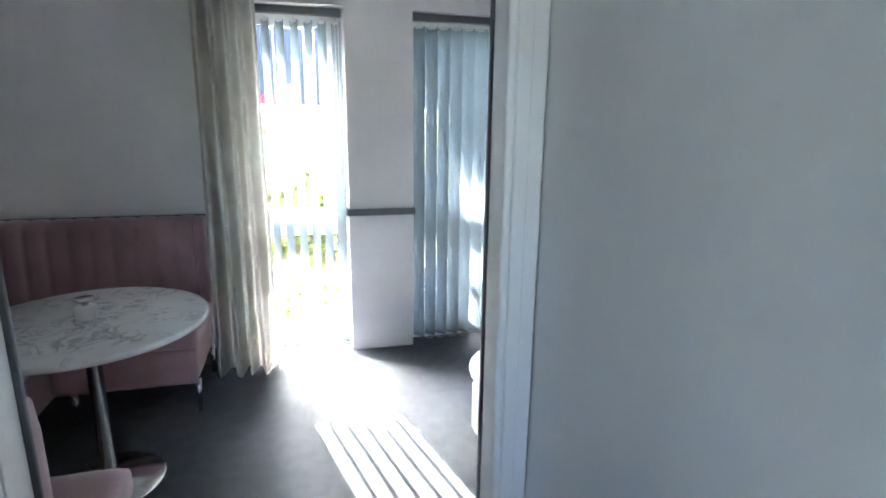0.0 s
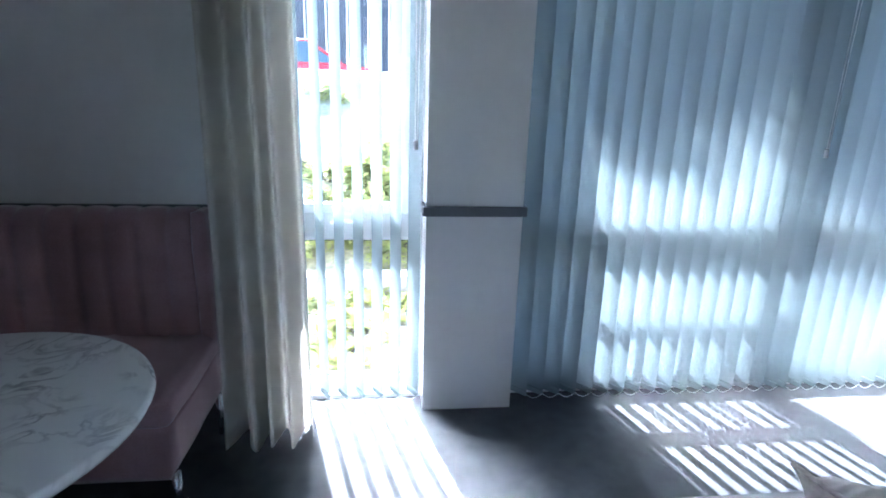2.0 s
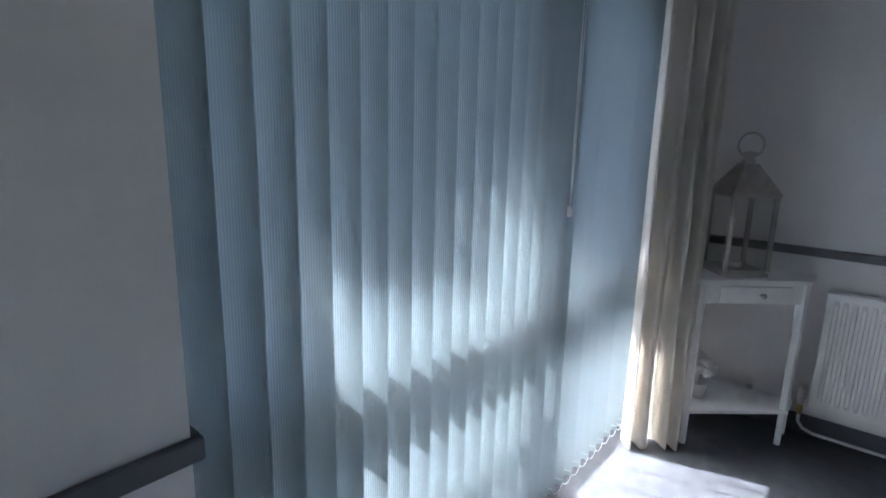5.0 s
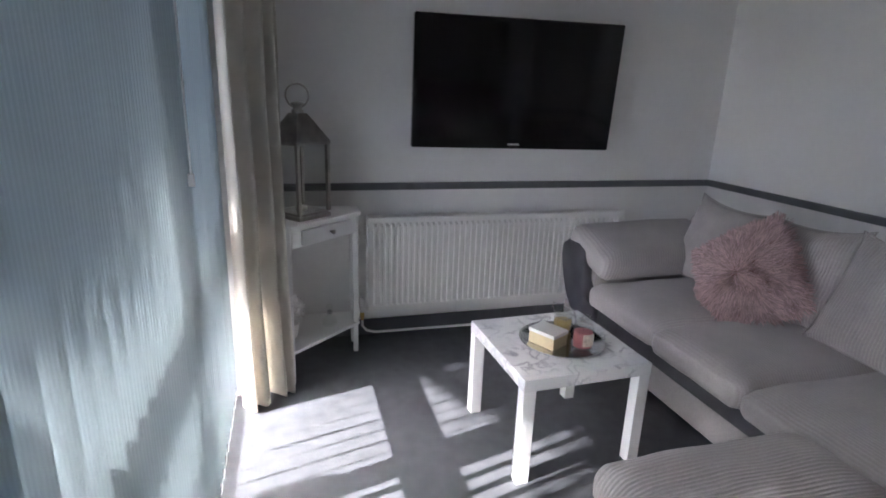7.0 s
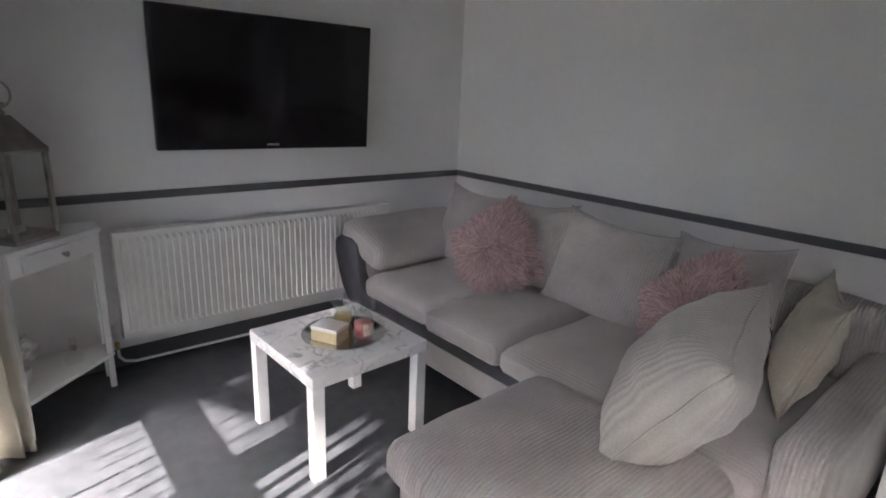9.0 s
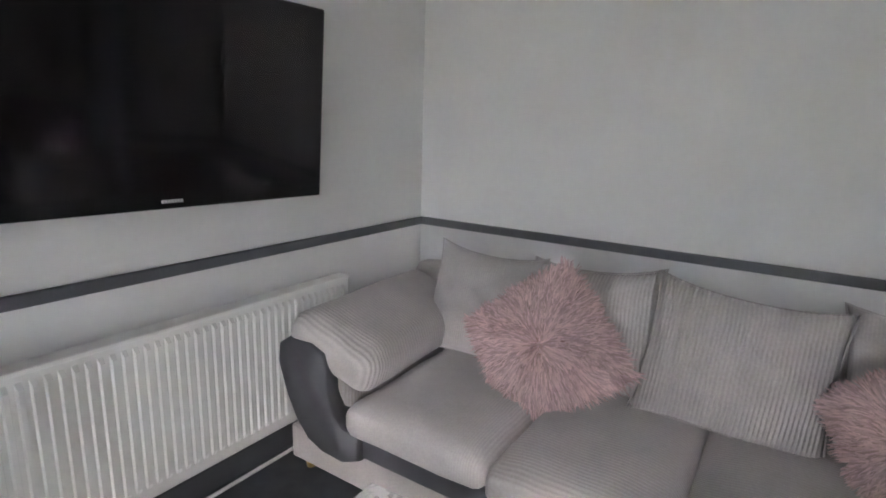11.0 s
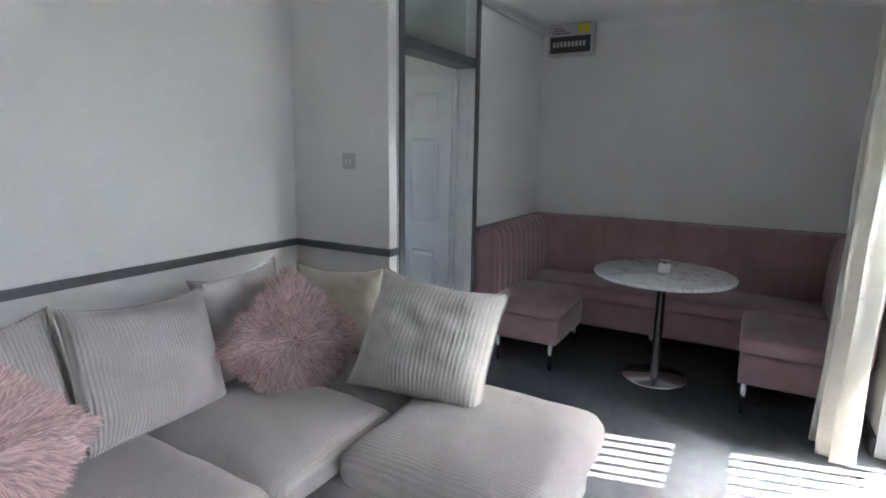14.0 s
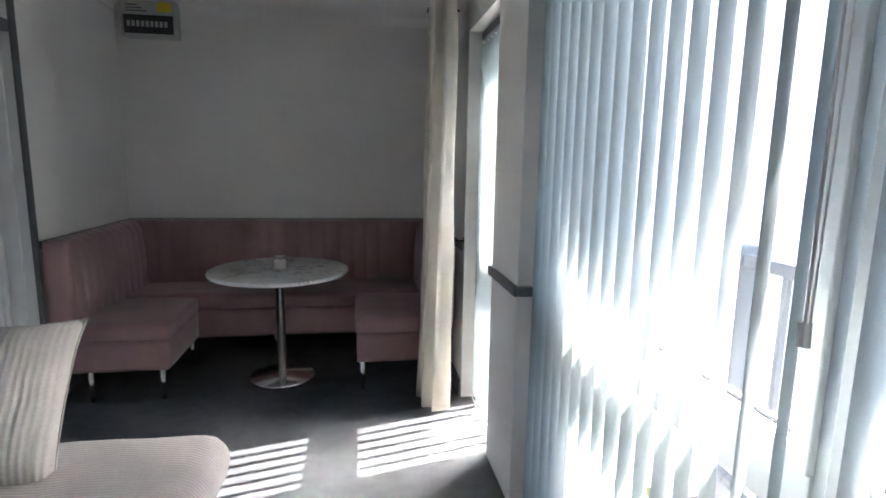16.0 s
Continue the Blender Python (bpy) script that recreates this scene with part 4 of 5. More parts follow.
def fur_cushion(m, w, t, seed, label):
    """Long-pile fur cushion: a stuffed body under some thousands of curved locks that lie outwards from the middle."""
    th = tagged(empty("fur_cushion", m), label, "fur cushion", "fur cushions")
    part("body", pillow_mesh(w, w, t, seed, 20, 0.006, 0.0), FUR, th, smooth=True)
    rnd = random.Random(seed)
    verts, faces = [], []
    for i in range(11000):
        u, v = rnd.uniform(-1, 1), rnd.uniform(-1, 1)
        s = 1 if rnd.random() < 0.72 else -1
        body = ((1 - abs(u) ** 2.4) * (1 - abs(v) ** 2.4)) ** 0.5
        p = Vector((u * w / 2, s * t / 2 * body, v * w / 2))
        out = Vector((u, 0, v))
        out = out.normalized() if out.length > 0.05 else Vector((rnd.uniform(-1, 1), 0, rnd.uniform(-1, 1))).normalized()
        clump = noise.noise_vector((u * 4 + seed, v * 4, s * 3.0))
        lift = Vector((0, s, 0)) * (0.75 - 0.45 * min(1, abs(u) + abs(v)))
        d = (out * 0.8 + lift + clump * 0.75 + Vector((rnd.uniform(-0.25, 0.25), 0, rnd.uniform(-0.25, 0.25)))).normalized()
        L = rnd.uniform(0.04, 0.075)
        side = d.cross(Vector((0, s, 0)))
        if side.length < 1e-3:
            side = Vector((1, 0, 0))
        side = side.normalized()
        wid = rnd.uniform(0.0016, 0.0030)
        sag = Vector((0, -s * 0.35, -0.25))
        b0 = len(verts)
        for k, (f, ww) in enumerate(((0, 1.0), (0.5, 1.0), (0.85, 0.7))):
            c = p + d * L * f + sag * L * f * f * 0.5
            verts += [c - side * wid * ww, c + side * wid * ww]
        verts.append(p + d * L + sag * L * 0.5)
        faces += [(b0, b0 + 1, b0 + 3, b0 + 2), (b0 + 2, b0 + 3, b0 + 5, b0 + 4), (b0 + 4, b0 + 5, b0 + 6)]
    me = bpy.data.meshes.new("fur")
    me.from_pydata([tuple(c) for c in verts], [], faces)
    me.materials.append(PILE)
    ob = new("fur", me)
    ob.parent = th
    tagged(ob, "long dusty pink fur pile", kind="stuff")
    return th


def soft_block(x0, x1, y0, y1, z0, z1, r, puff, seed, cuts=14):
    """An upholstered block: rounded edges, a domed and slightly uneven top."""
    bm = bmesh.new()
    bmesh.ops.create_cube(bm, size=2.0)
    bmesh.ops.subdivide_edges(bm, edges=bm.edges[:], cuts=cuts, use_grid_fill=True)
    hx, hy, hz = (x1 - x0) / 2, (y1 - y0) / 2, (z1 - z0) / 2
    c = Vector(((x0 + x1) / 2, (y0 + y1) / 2, (z0 + z1) / 2))
    for v in bm.verts:
        q = Vector((v.co.x * hx, v.co.y * hy, v.co.z * hz))
        inner = Vector((max(-hx + r, min(hx - r, q.x)), max(-hy + r, min(hy - r, q.y)), max(-hz + r, min(hz - r, q.z))))
        d = q - inner
        if d.length > 1e-6:
            q = inner + d.normalized() * r
        u, w = v.co.x, v.co.y
        if v.co.z > 0:
            q.z += puff * (1 - u ** 4) * (1 - w ** 4) * v.co.z
            q.z += 0.008 * noise.noise((u * 2 + seed, w * 2.5, seed)) * v.co.z
        q += 0.004 * noise.noise_vector((q.x * 7 + seed, q.y * 7, q.z * 7))
        v.co = c + q
    return bm


def corner_sofa():
    th = tagged(empty("corner_sofa", pose(1.0, 1.0, 0)), "cream corduroy corner sofa with a chaise and grey leatherette trim", "sofa")
    inv = pose(-1.0, -1.0, 0)

    def sp(name, bm, material, label="", smooth=True):
        return part(name, bm, material, th, label, smooth, inv)

    sp("base", box(0.64, 2.36, 0.46, 1.47, 0.05, 0.20, 0.012, 3), CORD_Y, "cream corduroy base")
    sp("base", box(-0.145, 0.62, 0.46, 2.27, 0.05, 0.30, 0.02, 3), CORD)
    sp("fascia", box(0.64, 2.06, 0.6, 1.485, 0.20, 0.30, 0.015, 3), LEATHER, "grey leatherette band under the seat")
    sp("backrest", soft_block(-0.33, 2.40, 0.41, 0.60, 0.05, 0.74, 0.07, 0.0, 1.0, 10), CORD)
    sp("seat_cushion", soft_block(1.42, 2.02, 0.60, 1.53, 0.29, 0.42, 0.05, 0.035, 2.0), PLAINC)
    sp("seat_cushion", soft_block(0.88, 1.42, 0.60, 1.55, 0.29, 0.42, 0.05, 0.035, 3.0), CORD_Y)
    sp("seat_cushion", soft_block(0.24, 0.88, 0.60, 1.56, 0.29, 0.42, 0.05, 0.03, 4.0), CORD_Y)
    sp("seat_cushion", soft_block(-0.20, 0.24, 0.60, 1.56, 0.29, 0.42, 0.05, 0.03, 5.0), CORD_Y)
    sp("chaise_cushion", soft_block(-0.155, 0.64, 1.56, 2.34, 0.27, 0.43, 0.075, 0.035, 6.0, 18), CORD, "ribbed chaise cushion")
    sp("arm", soft_block(2.06, 2.37, 0.44, 1.46, 0.05, 0.56, 0.06, 0.0, 7.0, 10), CORD_Y)
    outer = [(2.375, 0.50), (2.365, 0.575), (2.31, 0.612), (2.19, 0.612), (2.125, 0.585), (2.105, 0.52), (2.10, 0.43), (2.075, 0.35), (2.03, 0.305),
             (1.95, 0.295), (1.95, 0.20), (2.03, 0.165), (2.13, 0.17), (2.21, 0.20), (2.275, 0.27), (2.33, 0.37)]
    panel = bmesh.new()
    rims = [[panel.verts.new((2.2 + (x - 2.2) * k, y, 0.4 + (z - 0.4) * k)) for x, z in outer]
            for y, k in ((1.42, 1.0), (1.49, 1.0), (1.507, 0.985), (1.515, 0.95))]
    for a, b in zip(rims, rims[1:]):
        for q in range(len(outer)):
            w = (q + 1) % len(outer)
            panel.faces.new((a[q], a[w], b[w], b[q]))
    panel.faces.new(rims[-1])
    panel.faces.new(rims[0][::-1])
    bmesh.ops.recalc_face_normals(panel, faces=panel.faces[:])
    sp("arm_panel", panel, LEATHER, "curved grey leatherette arm front sweeping under the seat")
    ac = soft_block(-0.22, 0.21, -0.45, 0.45, -0.09, 0.09, 0.07, 0.02, 9.0, 14)
    bmesh.ops.transform(ac, matrix=pose(2.165, 1.05, 0.575, 0, -17, 4), verts=ac.verts)
    sp("arm_cushion", ac, CORD_WY, "loose ribbed cushion laid over the arm")
    sp("arm", soft_block(-0.36, -0.19, 0.44, 1.58, 0.05, 0.57, 0.07, 0.0, 10.0, 12), CORD)
    for x, y in ((2.30, 1.42), (2.30, 0.5), (0.70, 1.40), (-0.11, 2.16), (0.56, 2.16), (-0.28, 1.5), (-0.28, 0.5)):
        sp("foot", lathe([(0, 0), (0.018, 0), (0.026, 0.052), (0, 0.052)], 12, at=(x, y, 0)), BRASS, "short brass-coloured foot")
    return th


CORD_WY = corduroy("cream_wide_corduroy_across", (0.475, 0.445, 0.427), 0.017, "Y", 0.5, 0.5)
corner_sofa()

cushion(pose(1.84, 0.82, 0.665, 18, -3, 4), 0.49, 0.48, 0.19, PLAINC, "cream crushed cushion leaning in the sofa corner", 1)
cushion(pose(1.36, 0.80, 0.67, 18, 4, -3), 0.52, 0.48, 0.18, CORD, "cream corduroy cushion leaning on the sofa back", 2)
cushion(pose(0.83, 0.85, 0.665, 20, -5, 4), 0.58, 0.49, 0.19, CORD, "cream ribbed cushion sagging on the sofa back", 3)
cushion(pose(0.30, 0.76, 0.675, 16, 3, 0), 0.46, 0.47, 0.14, PLAINC, "cream cushion behind the pink fur cushion", 4)
cushion(pose(-0.09, 0.96, 0.655, 16, 0, -70), 0.46, 0.44, 0.15, YELLOWC, "ivory crushed cushion leaning against the sofa arm", 5)
cushion(pose(0.05, 1.60, 0.665, 33, -7, -77), 0.57, 0.52, 0.33, CORD_WIDE, "large ribbed cream cushion with animal-print edge marks", 6, True)
fur_cushion(pose(1.46, 1.00, 0.62, 26, 36, 20), 0.44, 0.19, 11, "dusty pink long-pile fur cushion standing on a corner")
fur_cushion(pose(0.29, 1.02, 0.61, 24, 38, -8), 0.43, 0.19, 12, "dusty pink long-pile fur cushion beside the ribbed cushion")


# ---- booth ----
def booth():
    """U-shaped fluted velvet banquette on thin metal legs."""
    th = tagged(empty("booth_seat", pose(-2.0, 2.2, 0)), "U-shaped dusty pink velvet booth seat on metal legs", "booth seat")
    inv = pose(2.0, -2.2, 0)

    def sp(name, bm, material=PINK, label="", smooth=True):
        return part(name, bm, material, th, label, smooth, inv)

    xe = -1.41

    def fluted(a, b, inward, name="backrest"):
        """Back pad along a to b, whose face is a row of soft vertical channels."""
        a, b, nn = Vector(a), Vector(b), Vector(inward)
        L = (b - a).length
        d = (b - a) / L
        n = max(3, round(L / 0.105))
        bm = bmesh.new()
        prof = [(0.115, 0.40), (0.135, 0.46), (0.13, 0.70), (0.115, 0.87), (0.085, 0.915), (0.045, 0.928), (0.0, 0.925), (0.0, 0.40)]
        rows = []
        per = 8
        for i in range(n * per + 1):
            f = i / per
            ph = abs((f % 1.0) - 0.5) * 2
            sc = 0.014 * (1 - ph ** 3)
            p = a + d * (L * i / (n * per))
            rows.append([bm.verts.new((*(p + nn * (o + (sc if o > 0.02 else 0))), z + (sc * 0.5 if z > 0.8 else 0))) for o, z in prof])
        for r0, r1 in zip(rows, rows[1:]):
            for k in range(len(prof)):
                kk = (k + 1) % len(prof)
                bm.faces.new((r0[k], r0[kk], r1[kk], r1[k]))
        bm.faces.new(rows[0])
        bm.faces.new(rows[-1][::-1])
        return sp(name, bm)

    fluted((XW + 0.02, YN - 0.02), (XW + 0.02, YD + 0.02), (1, 0))
    fluted((XW + 0.16, YD + 0.02), (xe - 0.045, YD + 0.02), (0, 1))
    fluted((xe - 0.045, YN - 0.02), (XW + 0.16, YN - 0.02), (0, -1))
    for y0, y1 in ((YD + 0.022, YD + 0.165), (YN - 0.165, YN - 0.022)):
        sp("backrest_end", soft_block(xe - 0.05, xe + 0.01, y0, y1, 0.385, 0.935, 0.022, 0, y0, 6))
    for y0, y1 in ((YD + 0.03, 1.71), (2.77, YN - 0.03)):
        sp("seat_cushion", soft_block(-2.06, xe + 0.005, y0, y1, 0.355, 0.455, 0.03, 0.012, y0))
        sp("seat_base", soft_block(-2.06, xe - 0.012, y0 + 0.01, y1 - 0.012, 0.17, 0.36, 0.012, 0, y1, 6))
    sp("seat_cushion", soft_block(XW + 0.03, -2.05, YD + 0.03, YN - 0.03, 0.355, 0.455, 0.03, 0.012, 1.0))
    sp("seat_base", soft_block(XW + 0.03, -2.065, YD + 0.04, YN - 0.04, 0.15, 0.36, 0.012, 0, 2.0, 6))
    for x, y in ((-1.425, 1.28), (-1.425, 1.665), (-1.425, 2.815), (-1.425, 3.28), (-1.98, 1.665), (-1.98, 2.815), (-2.12, 2.2)):
        sp("leg", tube([(x, y, 0), (x, y, 0.18)], [0.011, 0.016], 12), CHROME, "thin chrome leg")
    return th


booth()


def round_table(m):
    th = tagged(empty("round_table", m), "round white marble table on a chrome pedestal", "dining table")
    part("tabletop", lathe([(0, 0.683), (0.395, 0.683), (0.425, 0.691), (0.43, 0.701), (0.427, 0.712), (0.42, 0.715), (0, 0.715)], 72), MARBLE, th, "white marble top with grey veins", True)
    part("column", lathe([(0, 0.02), (0.028, 0.02), (0.028, 0.665), (0.09, 0.67), (0.09, 0.683), (0, 0.683)], 28), CHROME, th, "brushed chrome column", True)
    part("base", lathe([(0, 0.0), (0.205, 0.0), (0.208, 0.006), (0.20, 0.012), (0.06, 0.022), (0.035, 0.03), (0, 0.03)], 48), CHROME, th, "round polished chrome base", True)
    return th


round_table(pose(-1.69, 2.30, 0))


def table_candle(m):
    th = tagged(empty("candle", m), "small cream candle jar with a metal lid on the marble table", "candle")
    part("jar", lathe([(0, 0), (0.034, 0), (0.037, 0.006), (0.037, 0.05), (0.030, 0.056), (0, 0.056)], 24), PLASTIC, th, smooth=True)
    part("stem", lathe([(0.012, 0.056), (0.012, 0.074), (0, 0.074)], 14), CHROME, th, smooth=True)
    part("lid", lathe([(0, 0.074), (0.034, 0.074), (0.036, 0.080), (0.032, 0.086), (0, 0.086)], 24), CHROME, th, "metal lid", True)
    return th


table_candle(pose(-1.69, 2.305, 0.7155))


def consumer_unit():
    th = tagged(empty("consumer_unit", pose(XW, 1.335, 2.37)), "grey plastic fuse box mounted high on the wall", "fuse box")
    part("housing", box(0, 0.10, -0.185, 0.185, -0.125, 0.125, 0.008, 3), GREYPL, th)
    part("cover", box(0.10, 0.112, -0.165, 0.165, -0.105, 0.022, 0.004), SMOKE, th, "smoked hinged cover")
    sw = bmesh.new()
    for i in range(9):
        box(0.1125, 0.116, -0.14 + i * 0.031, -0.14 + i * 0.031 + 0.02, -0.06, -0.02, 0.001, 1, bm=sw)
    part("switches", sw, GREYPL, th)
    part("warning_label", box(0.1005, 0.102, 0.06, 0.155, 0.045, 0.11), YELLOW, th, "yellow warning label")
    bars = bmesh.new()
    for i in range(3):
        box(0.1005, 0.102, -0.15, -0.01 - 0.03 * i, 0.045 + i * 0.02, 0.053 + i * 0.02, bm=bars)
    part("printed_lines", bars, DARKGREY, th)
    return th


consumer_unit()


def light_switch():
    th = tagged(empty("light_switch", pose(XR, 0.80, 1.40)), "white plastic double light switch", "light switch")
    part("plate", box(0, 0.009, -0.044, 0.044, -0.044, 0.044, 0.003, 3), GREYPL, th)
    for y in (-0.013, 0.013):
        part("rocker", box(0.009, 0.013, y - 0.006, y + 0.006, -0.011, 0.011, 0.002), PLASTIC, th, m=pose(0, 0, 0, 0, 4, 0))
    for y in (-0.032, 0.032):
        part("screw", lathe([(0, 0.0), (0.0035, 0.0), (0.003, 0.0015), (0, 0.002)], 10), CHROME, th, m=pose(0.009, y, 0, 0, 90, 0))
    return th


light_switch()


def ceiling_cable():
    th = tagged(empty("cable", pose(0, 0, 0)), "thin white surface cable under the ceiling", "cable")
    part("sheath", tube([(XW + 0.012, 1.25, 2.44), (XW + 0.012, 1.15, 2.435), (XW + 0.02, YD + 0.012, 2.43), (-2.0, YD + 0.012, 2.425), (DX0 + 0.01, YD + 0.012, 2.42)], 0.006, 8), PLASTIC, th, smooth=True)


ceiling_cable()


# ---- outdoors ----
GRASS = mat("pale_dry_grass", (0.27, 0.25, 0.15), 0.9, 0, 0.9, 0.3, 0.8, 30, fine=0.35)
PAVE = mat("weathered_paving", (0.27, 0.25, 0.22), 0.85, 0, 5, 0.4, 0.5, 80, fine=0.35)
LEAF = cloth_through("ivy_leaf", (0.33, 0.35, 0.12), 0.5)
LEAF2 = mat("tree_leaf", (0.075, 0.11, 0.035), 0.55, 0, 5, 0.3)
BARK = mat("bark", (0.09, 0.07, 0.055), 0.9, 0, 14, 0.3, 0.9, 40)
FENCE = mat("dark_cladding", (0.045, 0.052, 0.065), 0.7, 0, 4, 0.2, 0.4, 40)
RED = mat("red_car_paint", (0.42, 0.03, 0.035), 0.25, 0, 3, 0.05)
TINT = mat("car_glass", (0.05, 0.075, 0.09), 0.08)
RUBBER = mat("tyre_rubber", (0.02, 0.02, 0.02), 0.8)


def ground_height(x, y):
    """Level paving by the wall, a bank rising to the road, then flat."""
    s = max(0.0, min(1.0, (y - 5.1) / 4.6))
    up = s ** 0.9 * 1.85
    d = max(0.0, min(1.0, (y - 9.8) / 3.0))
    down = 0.68 * d * d * (3 - 2 * d)
    return -0.13 + up - down + (0.06 * noise.noise((x * 0.6, y * 0.6, 0)) if 5.2 < y < 12 else 0)


gb = bmesh.new()
xs = [-400, -120, -60, -30] + [-20 + i for i in range(41)] + [30, 60, 120, 400]
ys = [-400, -100, -30, -8, 0, YN + 0.13, 3.9, 4.4, 5.2] + [5.2 + 0.4 * i for i in range(1, 16)] + [13, 16, 22, 40, 100, 400]
gv = [[gb.verts.new((x, y, ground_height(x, y))) for y in ys] for x in xs]
for a, b in zip(gv, gv[1:]):
    for j in range(len(ys) - 1):
        gb.faces.new((a[j], b[j], b[j + 1], a[j + 1]))
structure("ground", gb, GRASS, "sunlit pale grassy bank rising from the house", "ground", True)
structure("pavement", box(-6, 6, YN + T + 0.01, 4.95, -0.2, -0.06, 0.01), PAVE, "weathered paving strip beside the house", "pavement")
structure("kerb", box(-6, 6, 4.97, 5.15, -0.2, 0.10, 0.02), PAVE, "low weathered stone edging below the bank", "kerb")


def leaf_cloud(name, centres, count, size, material, seed, th, spread=1.0):
    """Many small bent leaves scattered through uneven clumps."""
    rnd = random.Random(seed)
    verts, faces = [], []
    for i in range(count):
        c, r = centres[rnd.randrange(len(centres))]
        d = Vector((rnd.gauss(0, 1), rnd.gauss(0, 1), rnd.gauss(0, 0.8)))
        d = d.normalized() * r * rnd.random() ** 0.45
        p = Vector(c) + d
        u = Vector((rnd.uniform(-1, 1), rnd.uniform(-1, 1), rnd.uniform(-0.5, 0.5))).normalized()
        w = u.cross(Vector((rnd.uniform(-0.4, 0.4), rnd.uniform(-0.4, 0.4), 1))).normalized()
        s = size * rnd.uniform(0.6, 1.3)
        b0 = len(verts)
        verts += [tuple(p - u * s), tuple(p + w * s * 0.5), tuple(p + u * s), tuple(p - w * s * 0.5)]
        faces.append((b0, b0 + 1, b0 + 2, b0 + 3))
    me = bpy.data.meshes.new(name)
    me.from_pydata(verts, [], faces)
    me.materials.append(material)
    ob = new(name, me)
    ob.parent = th
    return tagged(ob, kind="stuff")


def shrub(x, y, r, seed):
    z = ground_height(x, y)
    th = tagged(empty("shrub", pose(x, y, z)), "low sprawling ivy shrub on the sunny bank", "shrub", "bank shrubs")
    rnd = random.Random(seed)
    cs = [((rnd.uniform(-r, r), rnd.uniform(-r * 0.7, r * 0.7), rnd.uniform(0.0, r * 0.45) + 0.3 * rnd.uniform(-r * 0.7, r * 0.7) * 0), r * rnd.uniform(0.2, 0.42)) for _ in range(9)]
    cs = [((cx, cy, cz + ground_height(x + cx, y + cy) - z), rr) for (cx, cy, cz), rr in cs]
    leaf_cloud("leaves", cs, int(1500 * r / 0.6), 0.04, LEAF, seed, th)
    st = bmesh.new()
    for (cx, cy, cz), rr in cs:
        tube([(0, 0, -0.03), (cx * 0.5, cy * 0.5, cz * 0.5 + 0.05), (cx, cy, cz)], [0.012, 0.008, 0.003], 5, st)
    part("stems", st, BARK, th)
    return th


rnd_bank = random.Random(21)
spots = [(-0.62, 5.9, 0.5), (-0.15, 6.5, 0.6), (-0.35, 7.4, 0.55), (0.9, 6.2, 0.6), (0.5, 7.3, 0.5), (2.4, 6.6, 0.6)]
for k in range(22):
    spots.append((rnd_bank.uniform(-3.2, 1.4), rnd_bank.uniform(5.45, 8.6), rnd_bank.uniform(0.22, 0.5)))
for k in range(7):
    spots.append((rnd_bank.uniform(-2.2, 0.2), rnd_bank.uniform(4.3, 5.3), rnd_bank.uniform(0.16, 0.3)))
for k in range(12):
    spots.append((-1.75 + 0.14 * k + rnd_bank.uniform(-0.08, 0.08), rnd_bank.uniform(4.0, 4.95), rnd_bank.uniform(0.2, 0.3)))
for i, (x, y, r) in enumerate(spots):
    shrub(x, y, r, 30 + i)


def tree(x, y, h, crowns, count, seed, leaf=0.06, label="leafy garden tree out of view, placed to shade the upper window"):
    z = ground_height(x, y)
    th = tagged(empty("tree", pose(x, y, z)), label, "tree")
    rnd = random.Random(seed)
    tr = tube([(0, 0, -0.2), (0.05, 0.02, h * 0.3), (-0.04, 0.05, h * 0.6), (0.02, 0, h * 0.9)], [0.14, 0.11, 0.08, 0.03], 10)
    part("trunk", tr, BARK, th, smooth=True)
    for (cx, cy, cz), r in crowns:
        part("limb", tube([(0, 0, h * 0.45), (cx * 0.5, cy * 0.5, (h * 0.45 + cz) / 2 + 0.1), (cx, cy, cz)], [0.06, 0.035, 0.012], 7), BARK, th, smooth=True)
    leaf_cloud("crown", crowns, count, leaf, LEAF2, seed, th)
    return th


# crown out of view, its clumps added in the sun's path to dapple the blind
crown = []
for i in range(9):
    crown.append(((-3.9 + i * 0.42, -0.7 + 0.3 * math.sin(i * 2.2), 4.62 + 0.10 * math.sin(i * 1.7)), 0.42))
    crown.append(((-3.8 + i * 0.45, -0.4 + 0.4 * math.cos(i * 1.9), 5.14 + 0.12 * math.cos(i * 2.9)), 0.5))
crown += [((-1.2, 0.1, 5.7), 0.7), ((-0.2, 0.3, 6.0), 0.8), ((0.8, 0.3, 5.7), 0.7), ((-2.4, 0.2, 5.8), 0.6)]
tree(2.6, 9.4, 6.9, crown, 13000, 77, 0.055)
for i, (x, y, h) in enumerate(((-7.5, 13.0, 5.0), (6.5, 12.0, 5.5), (10.5, 14.0, 6.0), (-12, 15.0, 6.0))):
    cr = [((math.cos(k * 2.1 + i) * 1.1, math.sin(k * 2.1 + i) * 1.0, h * (0.5 + 0.08 * k)), 1.0) for k in range(6)]
    tree(x, y, h, cr, 3500, 90 + i, 0.13, "tall leafy tree at the far side of the road")


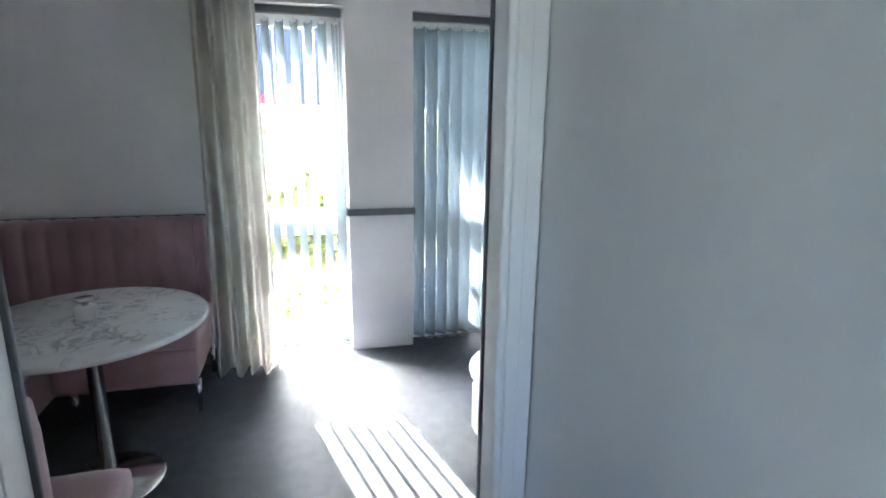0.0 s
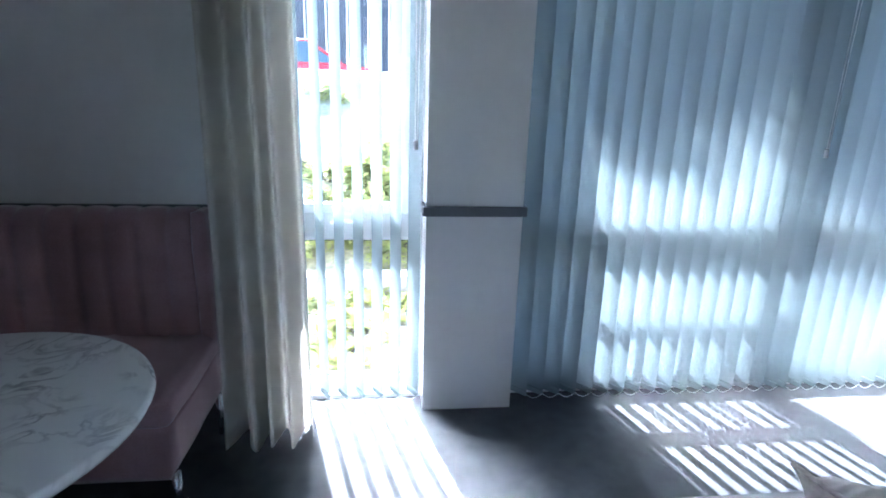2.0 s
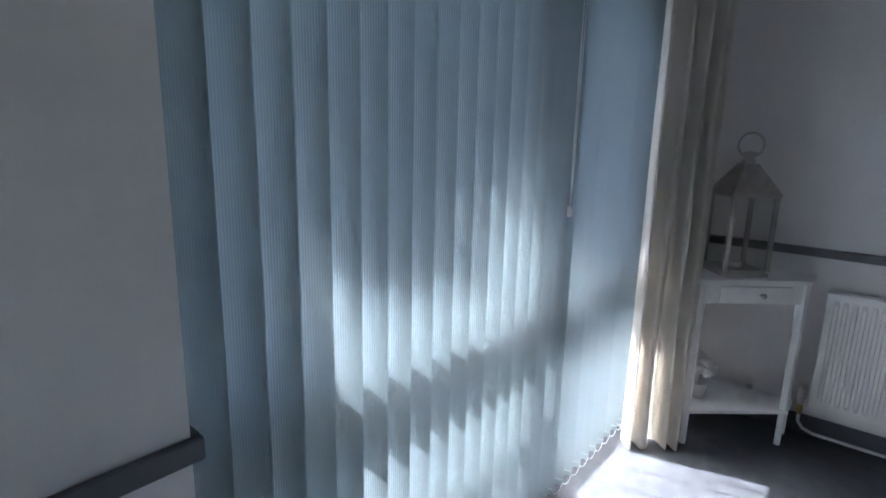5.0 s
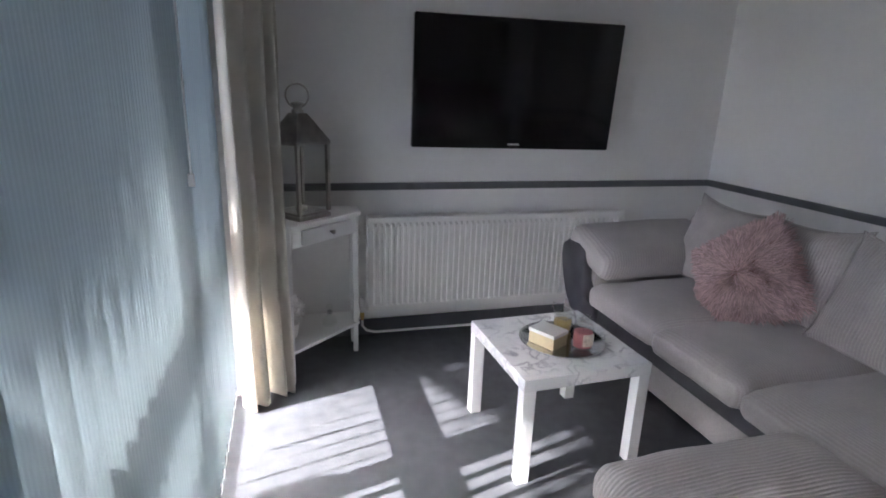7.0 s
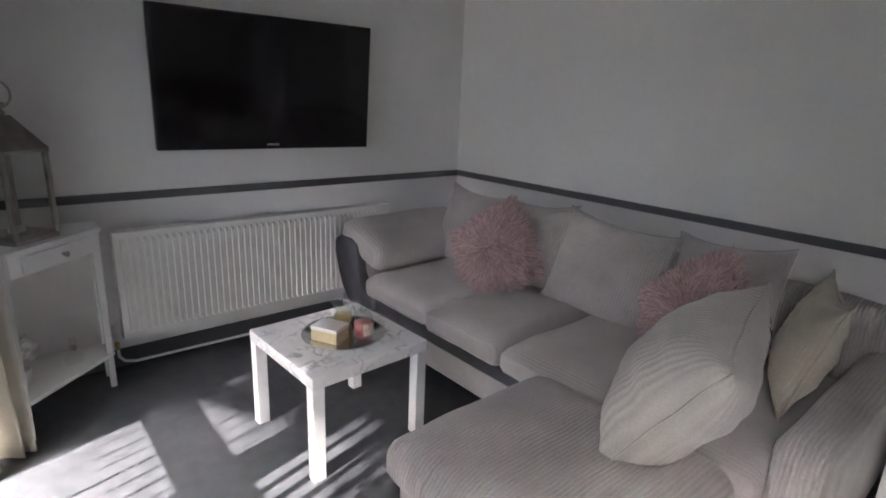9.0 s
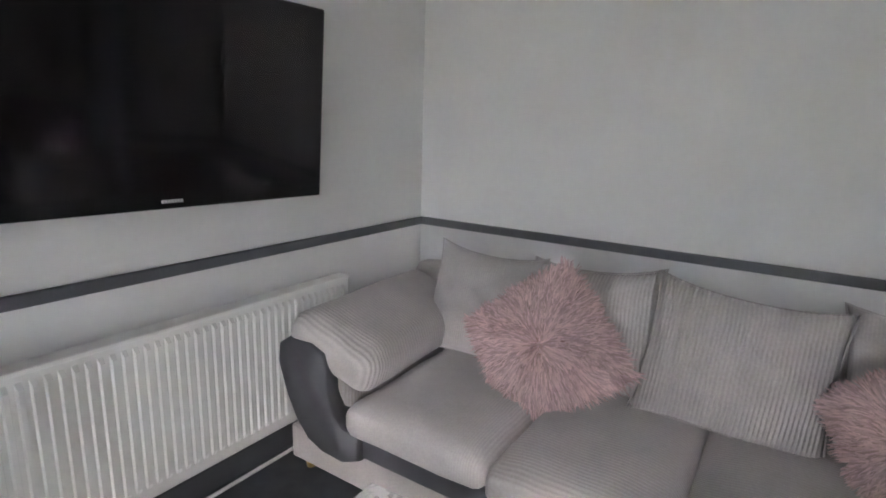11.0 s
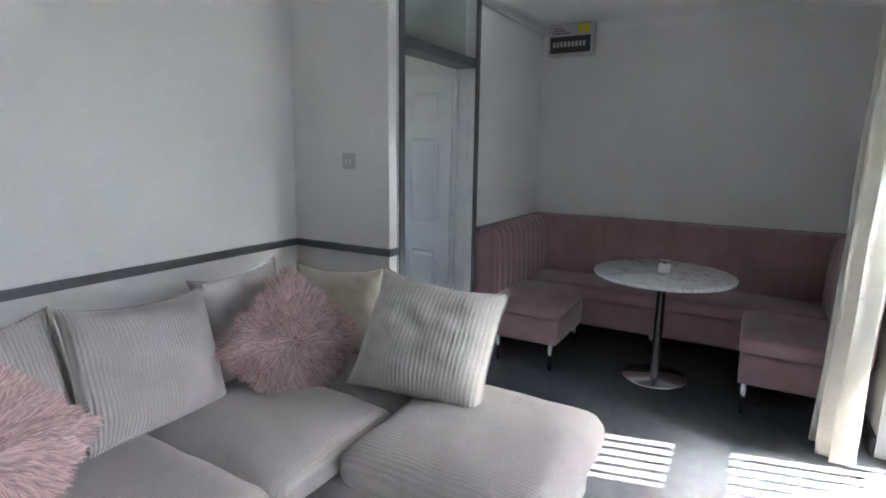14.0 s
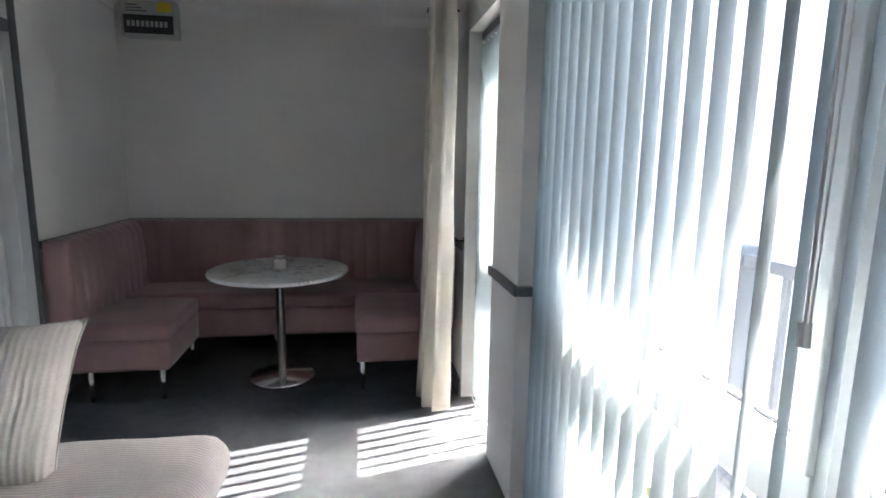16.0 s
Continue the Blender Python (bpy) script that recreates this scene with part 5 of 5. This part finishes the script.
def cladding_fence():
    """Tall dark boarded screen behind the road."""
    th = tagged(empty("boarded_fence", pose(-3, 17.5, 0)), "tall dark boarded fence behind the road", "fence")
    board = bpy.data.meshes.new("board")
    b = box(-0.14, 0.14, -0.02, 0.02, 0, 3.1, 0.006, 1)
    b.to_mesh(board)
    b.free()
    board.materials.append(FENCE)
    rnd = random.Random(2)
    for i in range(70):
        ob = new("board", board)
        ob.matrix_basis = pose(-10.2 + i * 0.29, rnd.uniform(-0.01, 0.01), 1.0 + rnd.uniform(-0.02, 0.02))
        ob.parent = th
    for i in range(9):
        part("post", box(-0.06, 0.06, 0.03, 0.15, 0.9, 4.0), FENCE, th, m=pose(-10 + i * 2.5, 0, 0))
    return th


cladding_fence()


def car(m):
    """Small red hatchback."""
    th = tagged(empty("car", m), "red parked hatchback on the road above the bank", "car")
    bm = bmesh.new()
    prof = [(-1.95, 0.35), (-1.98, 0.62), (-1.80, 0.86), (-1.0, 0.95), (0.9, 0.95), (1.75, 0.88), (1.95, 0.62), (1.95, 0.35)]
    loops = []
    for y, s in ((-0.82, 0.97), (-0.78, 1.0), (0.78, 1.0), (0.82, 0.97)):
        loops.append([bm.verts.new((x * s, y, z)) for x, z in prof])
    for a, b in zip(loops, loops[1:]):
        for i in range(len(prof)):
            j = (i + 1) % len(prof)
            bm.faces.new((a[i], a[j], b[j], b[i]))
    bm.faces.new(loops[0])
    bm.faces.new(loops[-1][::-1])
    bmesh.ops.bevel(bm, geom=[e for e in bm.edges], offset=0.03, segments=2, affect="EDGES")
    part("body", bm, RED, th, smooth=True)
    cab = bmesh.new()
    cp = [(-1.1, 0.93), (-0.35, 1.40), (0.75, 1.42), (1.45, 1.15), (1.6, 0.93)]
    lo = [[cab.verts.new((x, y * (1 - (z - 0.93) * 0.25), z)) for x, z in cp] for y in (-0.74, 0.74)]
    for i in range(len(cp) - 1):
        cab.faces.new((lo[0][i], lo[0][i + 1], lo[1][i + 1], lo[1][i]))
    cab.faces.new(lo[0])
    cab.faces.new(lo[1][::-1])
    part("cabin_glass", cab, TINT, th, "dark tinted car windows")
    part("roof", box(-0.36, 0.80, -0.66, 0.66, 1.39, 1.44, 0.02), RED, th)
    for s in (-1, 1):
        for x0, x1, w0, w1 in ((-1.1, -0.35, 0.93, 1.40), (0.12, 0.14, 0.93, 1.41), (0.75, 1.45, 1.42, 1.15)):
            part("pillar", tube([(x0, s * 0.745, w0), (x1, s * 0.66, w1)], 0.03, 6), RED, th)
    for x in (-1.22, 1.22):
        for y in (-0.76, 0.76):
            wh = part("wheel", lathe([(0, -0.09), (0.2, -0.09), (0.29, -0.08), (0.31, -0.05), (0.31, 0.05), (0.29, 0.08), (0.2, 0.09), (0, 0.09)], 24), RUBBER, th, m=pose(x, y, 0.31, 90, 0, 0))
            part("rim", lathe([(0, -0.095), (0.19, -0.092), (0.19, 0.092), (0, 0.095)], 18), STEEL, wh)
    return th


car(pose(-2.75, 14.8, 1.08, 0, 0, 180))


def balustrade():
    """Grey metal rail with square balusters on the terrace outside the wide window."""
    th = tagged(empty("balustrade", pose(0, 4.3, 0)), "grey metal balustrade rail on the terrace outside", "railing")
    part("top_rail", box(-0.15, 0.95, -0.03, 0.03, 1.02, 1.07, 0.008), GREY, th)
    part("bottom_rail", box(-0.15, 0.95, -0.02, 0.02, 0.10, 0.14, 0.006), GREY, th)
    for x in (-0.12, 0.92):
        part("post", box(x - 0.04, x + 0.04, -0.04, 0.04, -0.06, 1.10, 0.006), GREY, th)
    for i in range(8):
        x = 0.0 + i * 0.115
        part("baluster", box(x - 0.012, x + 0.012, -0.012, 0.012, 0.14, 1.02, 0.003), GREY, th)
    return th


balustrade()


# overhang added out of view; its depth sets how high sun enters
def eaves():
    th = tagged(empty("eaves", pose(0, 3.69, 2.34)), "unseen white eaves added to cut high sun at the windows", "eaves", kind="structure")
    part("soffit", box(-3.2, 3.0, 0.0, 0.34, 0.0, 0.02), UPVC, th)
    part("fascia_board", box(-3.2, 3.0, 0.34, 0.365, -0.03, 0.18, 0.003), UPVC, th)
    return th


eaves()

# upstand added behind the blind so no direct sun strikes the sill
structure("trim_threshold", box(BW[0] - 0.1, BW[1] + 0.3, 3.72, 3.78, -0.1, 0.27, 0.006), UPVC, "unseen low white upstand added to block sun at the sill", "threshold")
